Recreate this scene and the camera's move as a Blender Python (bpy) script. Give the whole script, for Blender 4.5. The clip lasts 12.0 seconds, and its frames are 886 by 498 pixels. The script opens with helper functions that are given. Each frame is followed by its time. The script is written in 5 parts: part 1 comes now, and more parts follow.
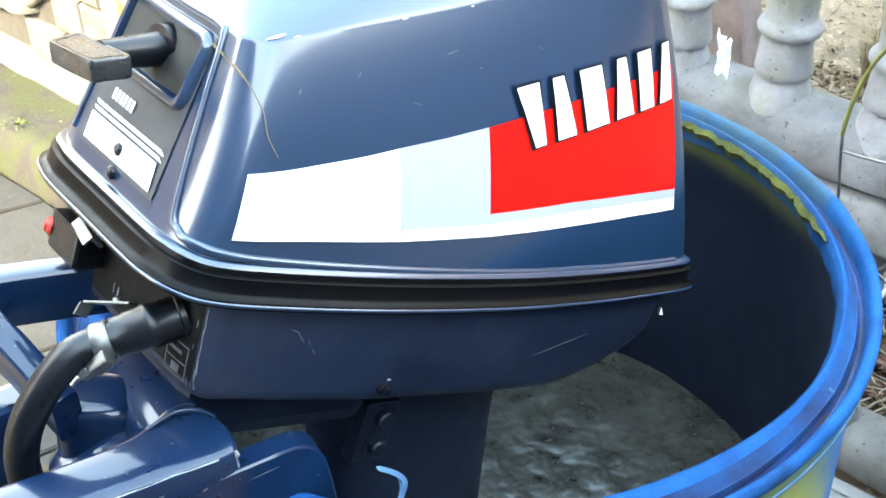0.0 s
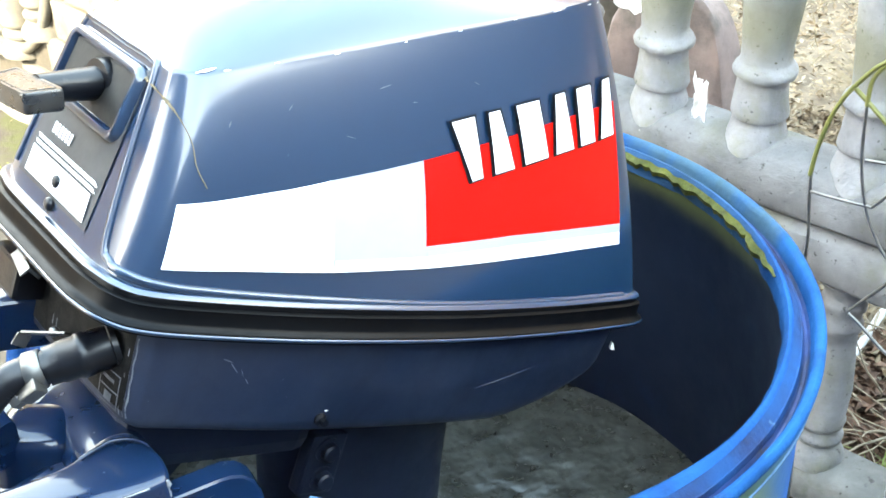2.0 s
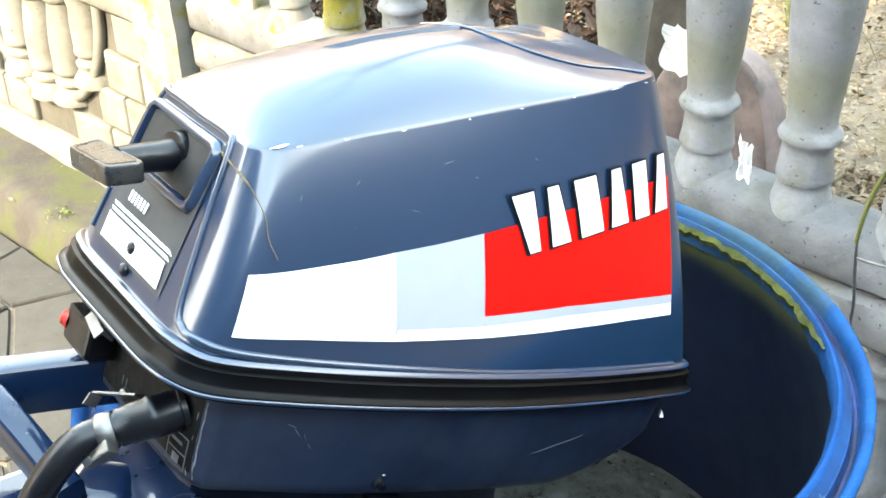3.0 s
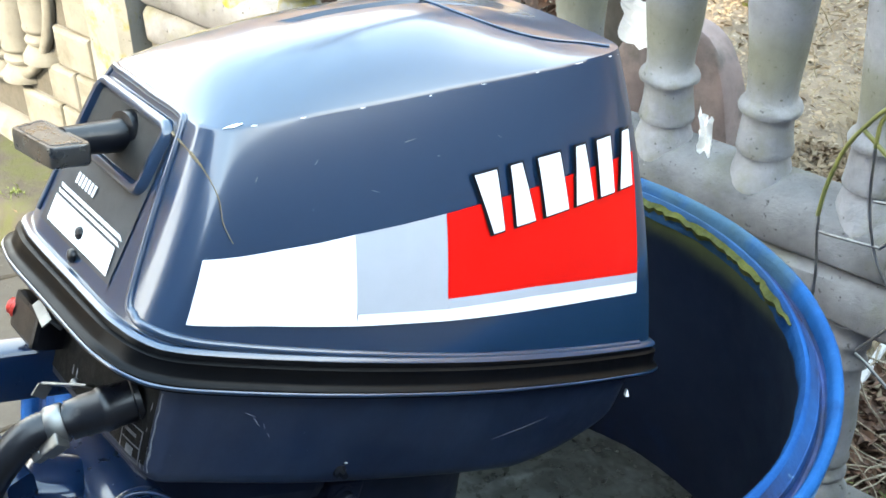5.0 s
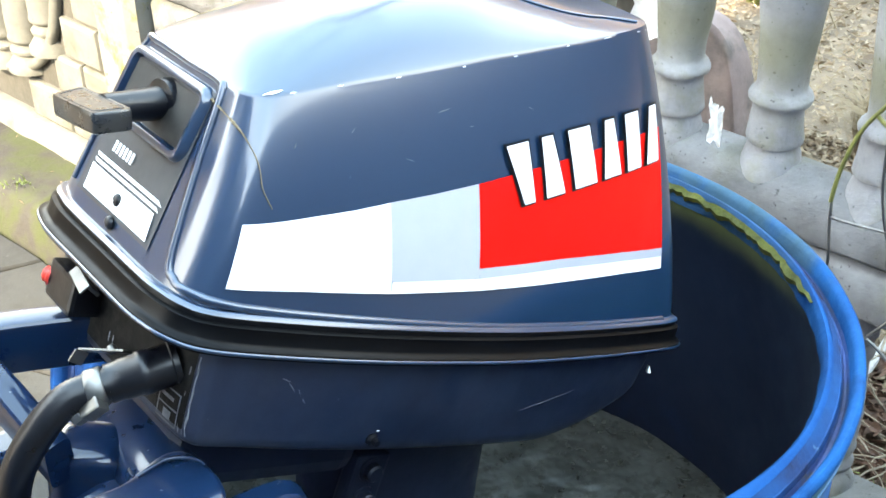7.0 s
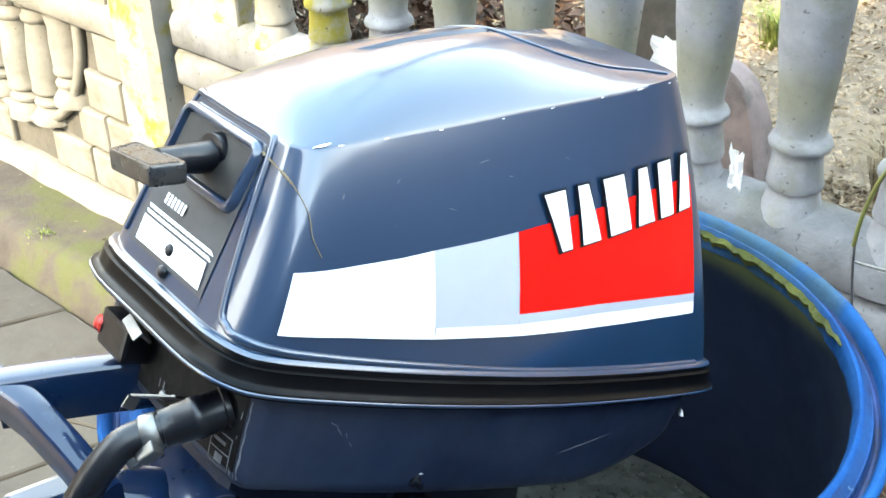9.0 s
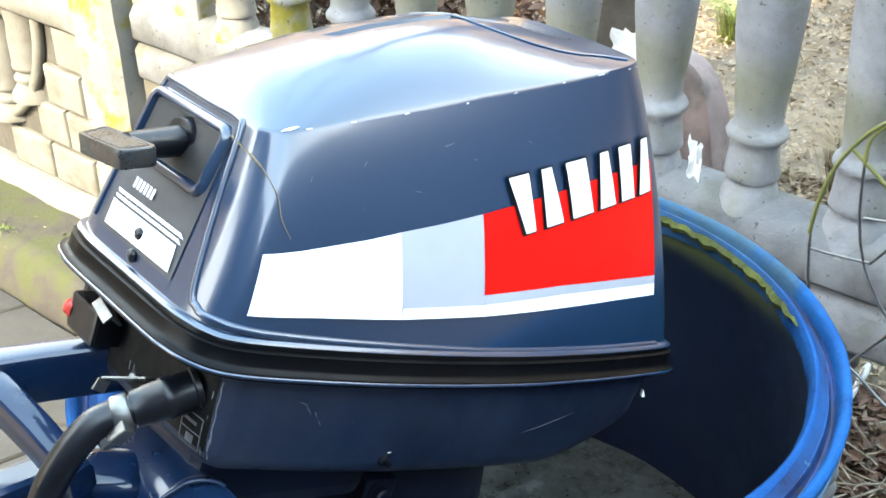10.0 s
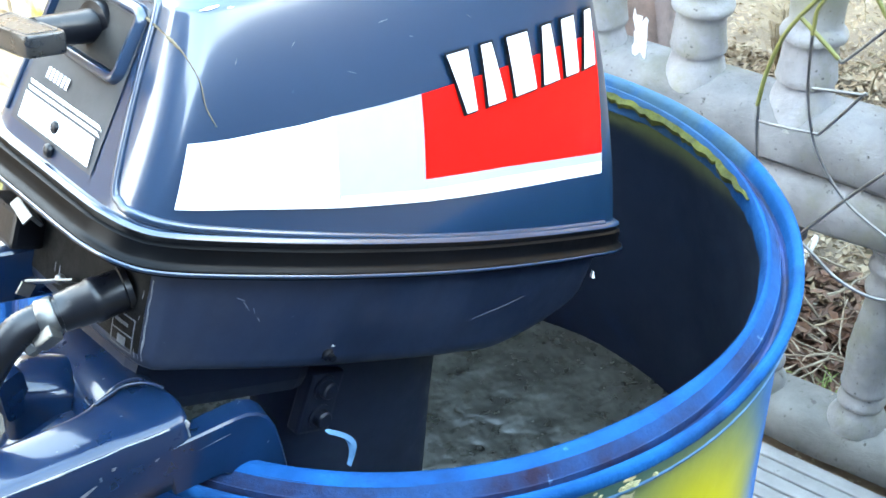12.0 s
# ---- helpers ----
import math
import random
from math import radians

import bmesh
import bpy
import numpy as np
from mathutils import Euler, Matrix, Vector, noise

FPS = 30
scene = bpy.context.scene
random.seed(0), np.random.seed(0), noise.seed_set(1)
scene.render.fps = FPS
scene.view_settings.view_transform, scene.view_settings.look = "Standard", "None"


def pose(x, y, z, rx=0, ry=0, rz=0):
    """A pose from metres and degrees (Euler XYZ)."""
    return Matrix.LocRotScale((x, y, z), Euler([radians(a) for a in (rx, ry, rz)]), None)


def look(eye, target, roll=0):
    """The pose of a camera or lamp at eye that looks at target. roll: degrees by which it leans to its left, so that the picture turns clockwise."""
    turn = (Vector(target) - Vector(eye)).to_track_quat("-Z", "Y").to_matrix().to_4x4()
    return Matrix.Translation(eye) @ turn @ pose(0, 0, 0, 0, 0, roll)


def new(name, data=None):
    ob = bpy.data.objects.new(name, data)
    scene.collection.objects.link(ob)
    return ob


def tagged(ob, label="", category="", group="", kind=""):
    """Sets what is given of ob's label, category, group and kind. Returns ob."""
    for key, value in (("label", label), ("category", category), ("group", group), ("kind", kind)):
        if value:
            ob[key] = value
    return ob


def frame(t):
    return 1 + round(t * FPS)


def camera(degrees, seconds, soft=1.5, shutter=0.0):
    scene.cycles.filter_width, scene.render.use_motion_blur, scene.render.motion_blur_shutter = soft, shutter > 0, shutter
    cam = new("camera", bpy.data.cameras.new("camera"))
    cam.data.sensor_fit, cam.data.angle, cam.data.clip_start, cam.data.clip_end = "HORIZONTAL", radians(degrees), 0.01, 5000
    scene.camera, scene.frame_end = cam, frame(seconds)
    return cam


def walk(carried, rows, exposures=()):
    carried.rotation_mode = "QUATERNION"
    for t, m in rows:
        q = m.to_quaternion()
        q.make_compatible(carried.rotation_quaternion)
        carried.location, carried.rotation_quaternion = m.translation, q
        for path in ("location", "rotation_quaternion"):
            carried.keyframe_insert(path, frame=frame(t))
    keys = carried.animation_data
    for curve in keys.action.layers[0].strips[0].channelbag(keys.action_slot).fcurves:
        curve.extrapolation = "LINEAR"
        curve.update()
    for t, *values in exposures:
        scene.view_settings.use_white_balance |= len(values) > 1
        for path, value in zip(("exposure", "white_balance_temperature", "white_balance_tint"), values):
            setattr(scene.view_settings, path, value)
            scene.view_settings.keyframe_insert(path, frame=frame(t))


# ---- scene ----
cam = camera(40.94, 12.0, soft=1.6)
# path begin
PATH = [
    (0.0, look((-0.3348, -0.6253, 1.3784), (0.0336, 0.1033, 0.8011), -1.58)),
    (0.5, look((-0.3825, -0.6791, 1.3842), (0.0182, 0.0312, 0.8055), 0.25)),
    (1.0, look((-0.3894, -0.6861, 1.3884), (0.0429, 0.0252, 0.8342), 1.18)),
    (1.5, look((-0.3450, -0.6704, 1.3831), (0.0511, 0.0677, 0.8368), -0.06)),
    (2.0, look((-0.3036, -0.6548, 1.3745), (0.0703, 0.0963, 0.8303), -1.75)),
    (2.5, look((-0.3039, -0.6499, 1.3906), (0.0263, 0.1339, 0.8647), -2.33)),
    (3.0, look((-0.3200, -0.6567, 1.3975), (0.0374, 0.1255, 0.8873), -1.63)),
    (3.2, look((-0.3192, -0.6559, 1.3958), (0.0421, 0.1239, 0.8846), -1.45)),
    (4.8, look((-0.3152, -0.6409, 1.3926), (0.0593, 0.1259, 0.8712), -1.58)),
    (5.0, look((-0.3132, -0.6380, 1.3902), (0.0702, 0.1187, 0.8606), -1.09)),
    (5.5, look((-0.3181, -0.6418, 1.3785), (0.0721, 0.0941, 0.8252), -0.41)),
    (6.0, look((-0.3299, -0.6503, 1.3805), (0.0542, 0.1059, 0.8508), -0.81)),
    (6.5, look((-0.3283, -0.6464, 1.3816), (0.0672, 0.1037, 0.8516), -1.28)),
    (6.7, look((-0.3322, -0.6420, 1.3795), (0.0523, 0.1120, 0.8470), -0.75)),
    (8.3, look((-0.3477, -0.6489, 1.3853), (0.0500, 0.1186, 0.8826), -0.94)),
    (8.5, look((-0.3504, -0.6528, 1.3868), (0.0482, 0.1145, 0.8844), -1.05)),
    (9.0, look((-0.3607, -0.6493, 1.3906), (0.0246, 0.1286, 0.8942), -1.50)),
    (9.5, look((-0.3637, -0.6594, 1.3907), (0.0442, 0.1116, 0.9018), -0.94)),
    (10.0, look((-0.3705, -0.6616, 1.3896), (0.0428, 0.0997, 0.8901), -0.80)),
    (10.5, look((-0.3700, -0.6634, 1.3886), (0.0328, 0.0949, 0.8759), -1.49)),
    (11.0, look((-0.3583, -0.6533, 1.3804), (0.0463, 0.0918, 0.8501), -1.52)),
    (11.5, look((-0.3501, -0.6419, 1.3768), (0.0577, 0.0714, 0.8066), -0.35)),
    (12.0, look((-0.3536, -0.6431, 1.3709), (0.0690, 0.0543, 0.7921), -1.52)),
]
# path end
walk(cam, PATH, [(0.0, 4.08, 8500, 7), (1.5, 4.2, 8600, 7), (2.5, 4.3, 9150, 7), (3.0, 3.92, 9150, 7), (3.2, 3.85, 9000, 7), (4.8, 3.58, 8450, 7), (6.0, 3.83, 8550, 7), (6.7, 3.85, 8550, 7), (8.5, 3.74, 8550, 7), (9.5, 3.82, 8450, 7), (10.5, 3.63, 8150, 7), (11.1, 3.82, 7900, 7), (11.5, 4.10, 7750, 6), (12.0, 4.28, 7800, 6)])

# ---------------------------------------------------------------- light
world = bpy.data.worlds.new("sky")
scene.world = world
world.use_nodes = True
wn = world.node_tree.nodes
sky = wn.new("ShaderNodeTexSky")
sky.sky_type = "NISHITA"
sky.sun_disc = False
sky.sun_elevation = radians(38)
sky.dust_density = 1.5
SUN_DIR = Vector((-0.80, -0.30, 0.66)).normalized()
sky.sun_rotation = math.atan2(SUN_DIR.x, SUN_DIR.y)
wn["Background"].inputs["Strength"].default_value = 0.15
# milky haze towards the horizon and thin high cloud, the same all round
wl = world.node_tree.links
ray = wn.new("ShaderNodeTexCoord").outputs["Generated"]
xyz = wn.new("ShaderNodeSeparateXYZ")
wl.new(ray, xyz.inputs[0])
haze = wn.new("ShaderNodeMapRange")
haze.interpolation_type = "SMOOTHSTEP"
wl.new(xyz.outputs["Z"], haze.inputs["Value"])
haze.inputs["From Min"].default_value, haze.inputs["From Max"].default_value = 0.95, 0.30
haze.inputs["To Min"].default_value, haze.inputs["To Max"].default_value = 0.36, 0.90
cloud = wn.new("ShaderNodeTexNoise")
cloud.inputs["Scale"].default_value, cloud.inputs["Detail"].default_value = 2.2, 6.0
wl.new(ray, cloud.inputs["Vector"])
thin = wn.new("ShaderNodeMapRange")
wl.new(cloud.outputs["Fac"], thin.inputs["Value"])
thin.inputs["From Min"].default_value, thin.inputs["From Max"].default_value = 0.35, 0.7
thin.inputs["To Min"].default_value, thin.inputs["To Max"].default_value = 0.55, 1.25
veil = wn.new("ShaderNodeMath")
veil.operation, veil.use_clamp = "MULTIPLY", True
wl.new(haze.outputs[0], veil.inputs[0])
wl.new(thin.outputs[0], veil.inputs[1])
air = wn.new("ShaderNodeMix")
air.data_type = "RGBA"
wl.new(veil.outputs[0], air.inputs["Factor"])
wl.new(sky.outputs["Color"], air.inputs[6])
tone = wn.new("ShaderNodeMix")
tone.data_type = "RGBA"
wl.new(haze.outputs[0], tone.inputs["Factor"])
tone.inputs[6].default_value = (2.2, 6.7, 12.4, 1)
tone.inputs[7].default_value = (6.9, 7.5, 8.3, 1)
wl.new(tone.outputs[2], air.inputs[7])
wl.new(air.outputs[2], wn["Background"].inputs["Color"])
sun = new("sun", bpy.data.lights.new("sun", "SUN"))
sun.data.energy = 1.2
sun.data.angle = radians(0.6)
sun.data.color = (1.0, 0.94, 0.84)
sun.matrix_world = look(SUN_DIR * 20, (0, 0, 0))


# ---------------------------------------------------------------- helpers
def mesh_of(name, bm, mats, smooth=False, sharp=48):
    bm.normal_update()
    me = bpy.data.meshes.new(name)
    bm.to_mesh(me)
    bm.free()
    for m in mats if isinstance(mats, (list, tuple)) else [mats]:
        me.materials.append(m)
    if smooth:
        for p in me.polygons:
            p.use_smooth = True
        me.set_sharp_from_angle(angle=radians(sharp))
    return me


def part(name, bm, mat, parent=None, label="", smooth=False, sharp=48):
    ob = new(name, mesh_of(name, bm, mat, smooth, sharp))
    if parent is not None:
        ob.parent = parent
    return tagged(ob, label)


def thing(name, m, label, category, group="", kind=""):
    ob = new(name)
    ob.empty_display_size = 0.05
    ob.matrix_world = m
    return tagged(ob, label, category, group, kind)


def loft(bm, rings, closed=True, cap_start=False, cap_end=False):
    """Quads between rings of points; every ring has the same count."""
    rows = [[bm.verts.new(p) for p in r] for r in rings]
    n = len(rows[0])
    for a, b in zip(rows, rows[1:]):
        for i in range(n if closed else n - 1):
            j = (i + 1) % n
            bm.faces.new((a[i], a[j], b[j], b[i]))
    if cap_start:
        bm.faces.new(rows[0][::-1])
    if cap_end:
        bm.faces.new(rows[-1])
    return rows


def box(bm, lo, hi, bevel=0.0, m=None):
    ret = bmesh.ops.create_cube(bm, size=1.0)
    vs = ret["verts"]
    for v in vs:
        v.co = Vector((lo[k] + (v.co[k] + 0.5) * (hi[k] - lo[k]) for k in range(3)))
    if bevel:
        es = list({e for v in vs for e in v.link_edges})
        out = bmesh.ops.bevel(bm, geom=es, offset=bevel, segments=2, affect="EDGES", profile=0.6)
        vs = list({v for f in out["faces"] for v in f.verts} | {v for v in vs if v.is_valid})
    if m is not None:
        for v in vs:
            v.co = m @ v.co
    return vs


def ring(r, z, n=48, cx=0.0, cy=0.0):
    return [Vector((cx + r * math.cos(2 * math.pi * k / n), cy + r * math.sin(2 * math.pi * k / n), z)) for k in range(n)]


def turned(bm, profile, n=32, m=None, cap=False):
    """A body of revolution about z from (radius, z) pairs."""
    rows = loft(bm, [ring(r, z, n) for r, z in profile], True, cap, cap)
    if m is not None:
        for row in rows:
            for v in row:
                v.co = m @ v.co
    return rows


def smooth_line(pts, steps=6, closed=False):
    """Catmull-Rom through the points."""
    pts = [Vector(p) for p in pts]
    n = len(pts)
    out = []
    last = n if closed else n - 1
    for i in range(last):
        p1, p2 = pts[i], pts[(i + 1) % n]
        p0 = pts[(i - 1) % n] if closed or i > 0 else p1 * 2 - p2
        p3 = pts[(i + 2) % n] if closed or i + 2 < n else p2 * 2 - p1
        for s in range(steps):
            t = s / steps
            out.append(0.5 * ((2 * p1) + (p2 - p0) * t + (2 * p0 - 5 * p1 + 4 * p2 - p3) * t * t + (3 * p1 - p0 - 3 * p2 + p3) * t ** 3))
    if not closed:
        out.append(pts[-1].copy())
    return out


def tube(bm, pts, r, n=10, cap=True):
    """A round bar along points; r is one radius or one for each point."""
    pts = [Vector(p) for p in pts]
    rs = r if isinstance(r, (list, tuple)) else [r] * len(pts)
    tang = [(pts[min(i + 1, len(pts) - 1)] - pts[max(i - 1, 0)]).normalized() for i in range(len(pts))]
    side = tang[0].orthogonal().normalized()
    rings = []
    for p, t, rad in zip(pts, tang, rs):
        side = (side - t * side.dot(t)).normalized()
        up = t.cross(side)
        rings.append([p + rad * (math.cos(2 * math.pi * k / n) * side + math.sin(2 * math.pi * k / n) * up) for k in range(n)])
    return loft(bm, rings, True, cap, cap)


# ---------------------------------------------------------------- materials
def evenly(pts, step):
    """Points along a line at even steps."""
    out, rest = [pts[0]], step
    for a, b in zip(pts, pts[1:]):
        d = (b - a).length
        while d >= rest and d > 0:
            a = a.lerp(b, rest / d)
            d = (b - a).length
            out.append(a)
            rest = step
        rest -= d
    return out


def ramp(nt, socket, stops):
    r = nt.nodes.new("ShaderNodeValToRGB")
    while len(r.color_ramp.elements) < len(stops):
        r.color_ramp.elements.new(0.5)
    for e, (p, c) in zip(r.color_ramp.elements, stops):
        e.position = p
        e.color = (*c, 1) if len(c) == 3 else c
    nt.links.new(socket, r.inputs["Fac"])
    return r.outputs["Color"]


def noise_of(nt, coord, scale, detail=5.0, rough=0.55, distortion=0.0):
    n = nt.nodes.new("ShaderNodeTexNoise")
    n.inputs["Scale"].default_value = scale
    n.inputs["Detail"].default_value = detail
    n.inputs["Roughness"].default_value = rough
    n.inputs["Distortion"].default_value = distortion
    nt.links.new(coord, n.inputs["Vector"])
    return n.outputs["Fac"]


def mixed(nt, fac, a, b):
    m = nt.nodes.new("ShaderNodeMix")
    m.data_type = "RGBA"
    for sock, val in ((m.inputs["Factor"], fac), (m.inputs[6], a), (m.inputs[7], b)):
        if isinstance(val, bpy.types.NodeSocket):
            nt.links.new(val, sock)
        elif isinstance(val, (int, float)):
            sock.default_value = val
        else:
            sock.default_value = (*val, 1)
    return m.outputs[2]


def blob(nt, coord, centre, radius, soft, stretch=(1, 1, 1), ragged=0.0):
    """1 inside a stretched ball round centre, 0 outside, with a soft edge."""
    sub = nt.nodes.new("ShaderNodeVectorMath")
    sub.operation = "SUBTRACT"
    nt.links.new(coord, sub.inputs[0])
    sub.inputs[1].default_value = centre
    mul = nt.nodes.new("ShaderNodeVectorMath")
    mul.operation = "MULTIPLY"
    nt.links.new(sub.outputs[0], mul.inputs[0])
    mul.inputs[1].default_value = stretch
    length = nt.nodes.new("ShaderNodeVectorMath")
    length.operation = "LENGTH"
    nt.links.new(mul.outputs[0], length.inputs[0])
    out = length.outputs["Value"]
    if ragged:
        n = noise_of(nt, coord, 18, 6, 0.6)
        mad = nt.nodes.new("ShaderNodeMath")
        mad.operation = "MULTIPLY_ADD"
        nt.links.new(n, mad.inputs[0])
        mad.inputs[1].default_value = ragged
        nt.links.new(out, mad.inputs[2])
        out = mad.outputs[0]
    mp = nt.nodes.new("ShaderNodeMapRange")
    mp.interpolation_type = "SMOOTHSTEP"
    nt.links.new(out, mp.inputs["Value"])
    mp.inputs["From Min"].default_value = radius + ragged * 0.5
    mp.inputs["From Max"].default_value = max(0.0, radius - soft) + ragged * 0.5
    return mp.outputs["Result"]


def material(name, dark, light, scale=8.0, rough=(0.4, 0.6), metal=0.0, spec=0.5, coat=0.0, coat_rough=0.09, bump=0.2, bump_scale=60.0,
             spots=None, spot_scale=20.0, spot_from=0.6, spot_to=0.7, spots2=None, spot2_scale=90.0, spot2_from=0.62, spot2_to=0.68, vary=0.0, marks=()):
    """Colour between dark and light in clouds, two kinds of spots on top, and a fine relief."""
    m = bpy.data.materials.new(name)
    m.use_nodes = True
    nt = m.node_tree
    b = nt.nodes["Principled BSDF"]
    tc = nt.nodes.new("ShaderNodeTexCoord").outputs["Object"]
    if vary:
        info = nt.nodes.new("ShaderNodeObjectInfo")
        add = nt.nodes.new("ShaderNodeVectorMath")
        add.operation = "MULTIPLY_ADD"
        nt.links.new(info.outputs["Random"], add.inputs[0])
        add.inputs[1].default_value = (7.3, 3.1, 5.7)
        nt.links.new(tc, add.inputs[2])
        tc = add.outputs[0]
    cloud = noise_of(nt, tc, scale, 6, 0.62)
    colour = ramp(nt, cloud, [(0.3, dark), (0.7, light)])
    if spots:
        f = ramp(nt, noise_of(nt, tc, spot_scale, 6, 0.65), [(spot_from, (0, 0, 0)), (spot_to, (1, 1, 1))])
        colour = mixed(nt, f, colour, spots)
    if spots2:
        f = ramp(nt, noise_of(nt, tc, spot2_scale, 3, 0.6), [(spot2_from, (0, 0, 0)), (spot2_to, (1, 1, 1))])
        colour = mixed(nt, f, colour, spots2)
    for centre, radius, soft, stretch, ragged, tint, amount in marks:
        fac = blob(nt, tc, centre, radius, soft, stretch, ragged)
        k = nt.nodes.new("ShaderNodeMath")
        k.operation = "MULTIPLY"
        nt.links.new(fac, k.inputs[0])
        k.inputs[1].default_value = amount
        colour = mixed(nt, k.outputs[0], colour, tint)
    if vary:
        hsv = nt.nodes.new("ShaderNodeHueSaturation")
        mp = nt.nodes.new("ShaderNodeMapRange")
        nt.links.new(info.outputs["Random"], mp.inputs["Value"])
        mp.inputs["To Min"].default_value = 1 - vary
        mp.inputs["To Max"].default_value = 1 + vary
        nt.links.new(mp.outputs[0], hsv.inputs["Value"])
        nt.links.new(colour, hsv.inputs["Color"])
        colour = hsv.outputs["Color"]
    nt.links.new(colour, b.inputs["Base Color"])
    rr = nt.nodes.new("ShaderNodeMapRange")
    nt.links.new(noise_of(nt, tc, scale * 3.1, 5, 0.6), rr.inputs["Value"])
    rr.inputs["From Min"].default_value, rr.inputs["From Max"].default_value = 0.3, 0.7
    rr.inputs["To Min"].default_value, rr.inputs["To Max"].default_value = rough
    nt.links.new(rr.outputs[0], b.inputs["Roughness"])
    b.inputs["Metallic"].default_value = metal
    b.inputs["Specular IOR Level"].default_value = spec
    b.inputs["Coat Weight"].default_value = coat
    b.inputs["Coat Roughness"].default_value = coat_rough
    if bump:
        bp = nt.nodes.new("ShaderNodeBump")
        bp.inputs["Strength"].default_value = bump
        bp.inputs["Distance"].default_value = 0.004
        nt.links.new(noise_of(nt, tc, bump_scale, 8, 0.65), bp.inputs["Height"])
        nt.links.new(bp.outputs[0], b.inputs["Normal"])
    return m


NAVY = material("navy paint", (0.0030, 0.018, 0.046), (0.0050, 0.026, 0.060), 3, (0.30, 0.30), coat=1.0, coat_rough=0.12, bump=0.0,
                spots2=(0.030, 0.048, 0.080), spot2_scale=150, spot2_from=0.76, spot2_to=0.80)
NAVY_DULL = material("dull navy paint", (0.002645, 0.006786, 0.019), (0.005785, 0.01288, 0.03167), 14, (0.38, 0.6), bump=0.05, bump_scale=90,
                     spots=(0.0160, 0.0230, 0.0390), spot_scale=15, spot_from=0.52, spot_to=0.85, spots2=(0.070, 0.080, 0.095), spot2_scale=190, spot2_from=0.75, spot2_to=0.79)
NAVY_CAST = material("navy cast metal", (0.001387, 0.009307, 0.03122), (0.002774, 0.01538, 0.04464), 16, (0.25, 0.40), spec=0.12, coat=0.8, coat_rough=0.08, bump=0.03, bump_scale=45,
                     spots2=(0.0648, 0.0792, 0.101), spot2_scale=140, spot2_from=0.72, spot2_to=0.75)
WORN = material("bare worn metal", (0.1925, 0.198, 0.2035), (0.341, 0.3465, 0.3465), 60, (0.4, 0.7), metal=0.5, bump=0.3, bump_scale=150)
RUBBER = material("black rubber", (0.0010, 0.0010, 0.0013), (0.0022, 0.0022, 0.0025), 30, (0.28, 0.42), spec=0.10, bump=0.04, bump_scale=60,
                  spots=(0.0070, 0.0068, 0.0066), spot_scale=24, spot_from=0.66, spot_to=0.86)
BLACK = material("black plastic", (0.00099, 0.001188, 0.00252), (0.00234, 0.002808, 0.005208), 25, (0.26, 0.44), spec=0.4, bump=0.06, bump_scale=120,
                 spots2=(0.030, 0.028, 0.027), spot2_scale=70, spot2_from=0.70, spot2_to=0.78)
GRIP = material("worn grey-black plastic", (0.0085, 0.0083, 0.0085), (0.0220, 0.0210, 0.0205), 40, (0.22, 0.40), spec=0.6, coat=0.4, coat_rough=0.25, bump=0.08, bump_scale=110, spots2=(0.026, 0.024, 0.023), spot2_scale=60, spot2_from=0.68, spot2_to=0.80)
PANEL_GREY = material("dark grey film", (0.02688, 0.0288, 0.03264), (0.04032, 0.0432, 0.048), 22, (0.4, 0.55), bump=0.03)
WHITE = material("white vinyl", (0.74, 0.74, 0.74), (0.82, 0.82, 0.82), 12, (0.3, 0.45), bump=0.0)
SILVER = material("silver vinyl", (0.3496, 0.3572, 0.3871), (0.4028, 0.4104, 0.4424), 15, (0.3, 0.42), metal=0.1, bump=0.0, spots2=(0.36, 0.37, 0.38), spot2_scale=160, spot2_from=0.72, spot2_to=0.75)
RED = material("red vinyl", (0.66, 0.003, 0.002), (0.74, 0.005, 0.003), 12, (0.35, 0.5), spec=0.2, bump=0.0, spots2=(0.75, 0.06, 0.05), spot2_scale=140, spot2_from=0.76, spot2_to=0.79)
STEEL = material("galvanised steel", (0.12, 0.1163, 0.1092), (0.216, 0.2082, 0.1946), 40, (0.28, 0.5), metal=0.9, bump=0.1, bump_scale=120, spots2=(0.11, 0.09, 0.07), spot2_scale=60, spot2_from=0.64, spot2_to=0.74)
YELLOW_WIRE = material("yellow green wire coating", (0.08494, 0.0882, 0.01764), (0.1457, 0.138, 0.03528), 30, (0.4, 0.55), bump=0.05)
RED_PLASTIC = material("red plastic", (0.5, 0.03, 0.02), (0.6, 0.05, 0.03), 60, (0.35, 0.5), bump=0.05)
BLUE = material("blue barrel plastic", (0.0030, 0.070, 0.27), (0.0060, 0.112, 0.37), 5, (0.4, 0.55), spec=0.08, bump=0.08, bump_scale=55,
                spots=(0.02, 0.035, 0.055), spot_scale=16, spot_from=0.60, spot_to=0.8, spots2=(0.09, 0.16, 0.28), spot2_scale=90, spot2_from=0.7, spot2_to=0.75,
                marks=[((0.015, -0.284, 0.97), 0.19, 0.12, (1, 1, 0.6), 0.05, (0.050, 0.095, 0.030), 0.85),
                       ((0.040, -0.280, 0.900), 0.135, 0.095, (1, 1, 0.85), 0.02, (0.40, 0.34, 0.002), 0.97)])
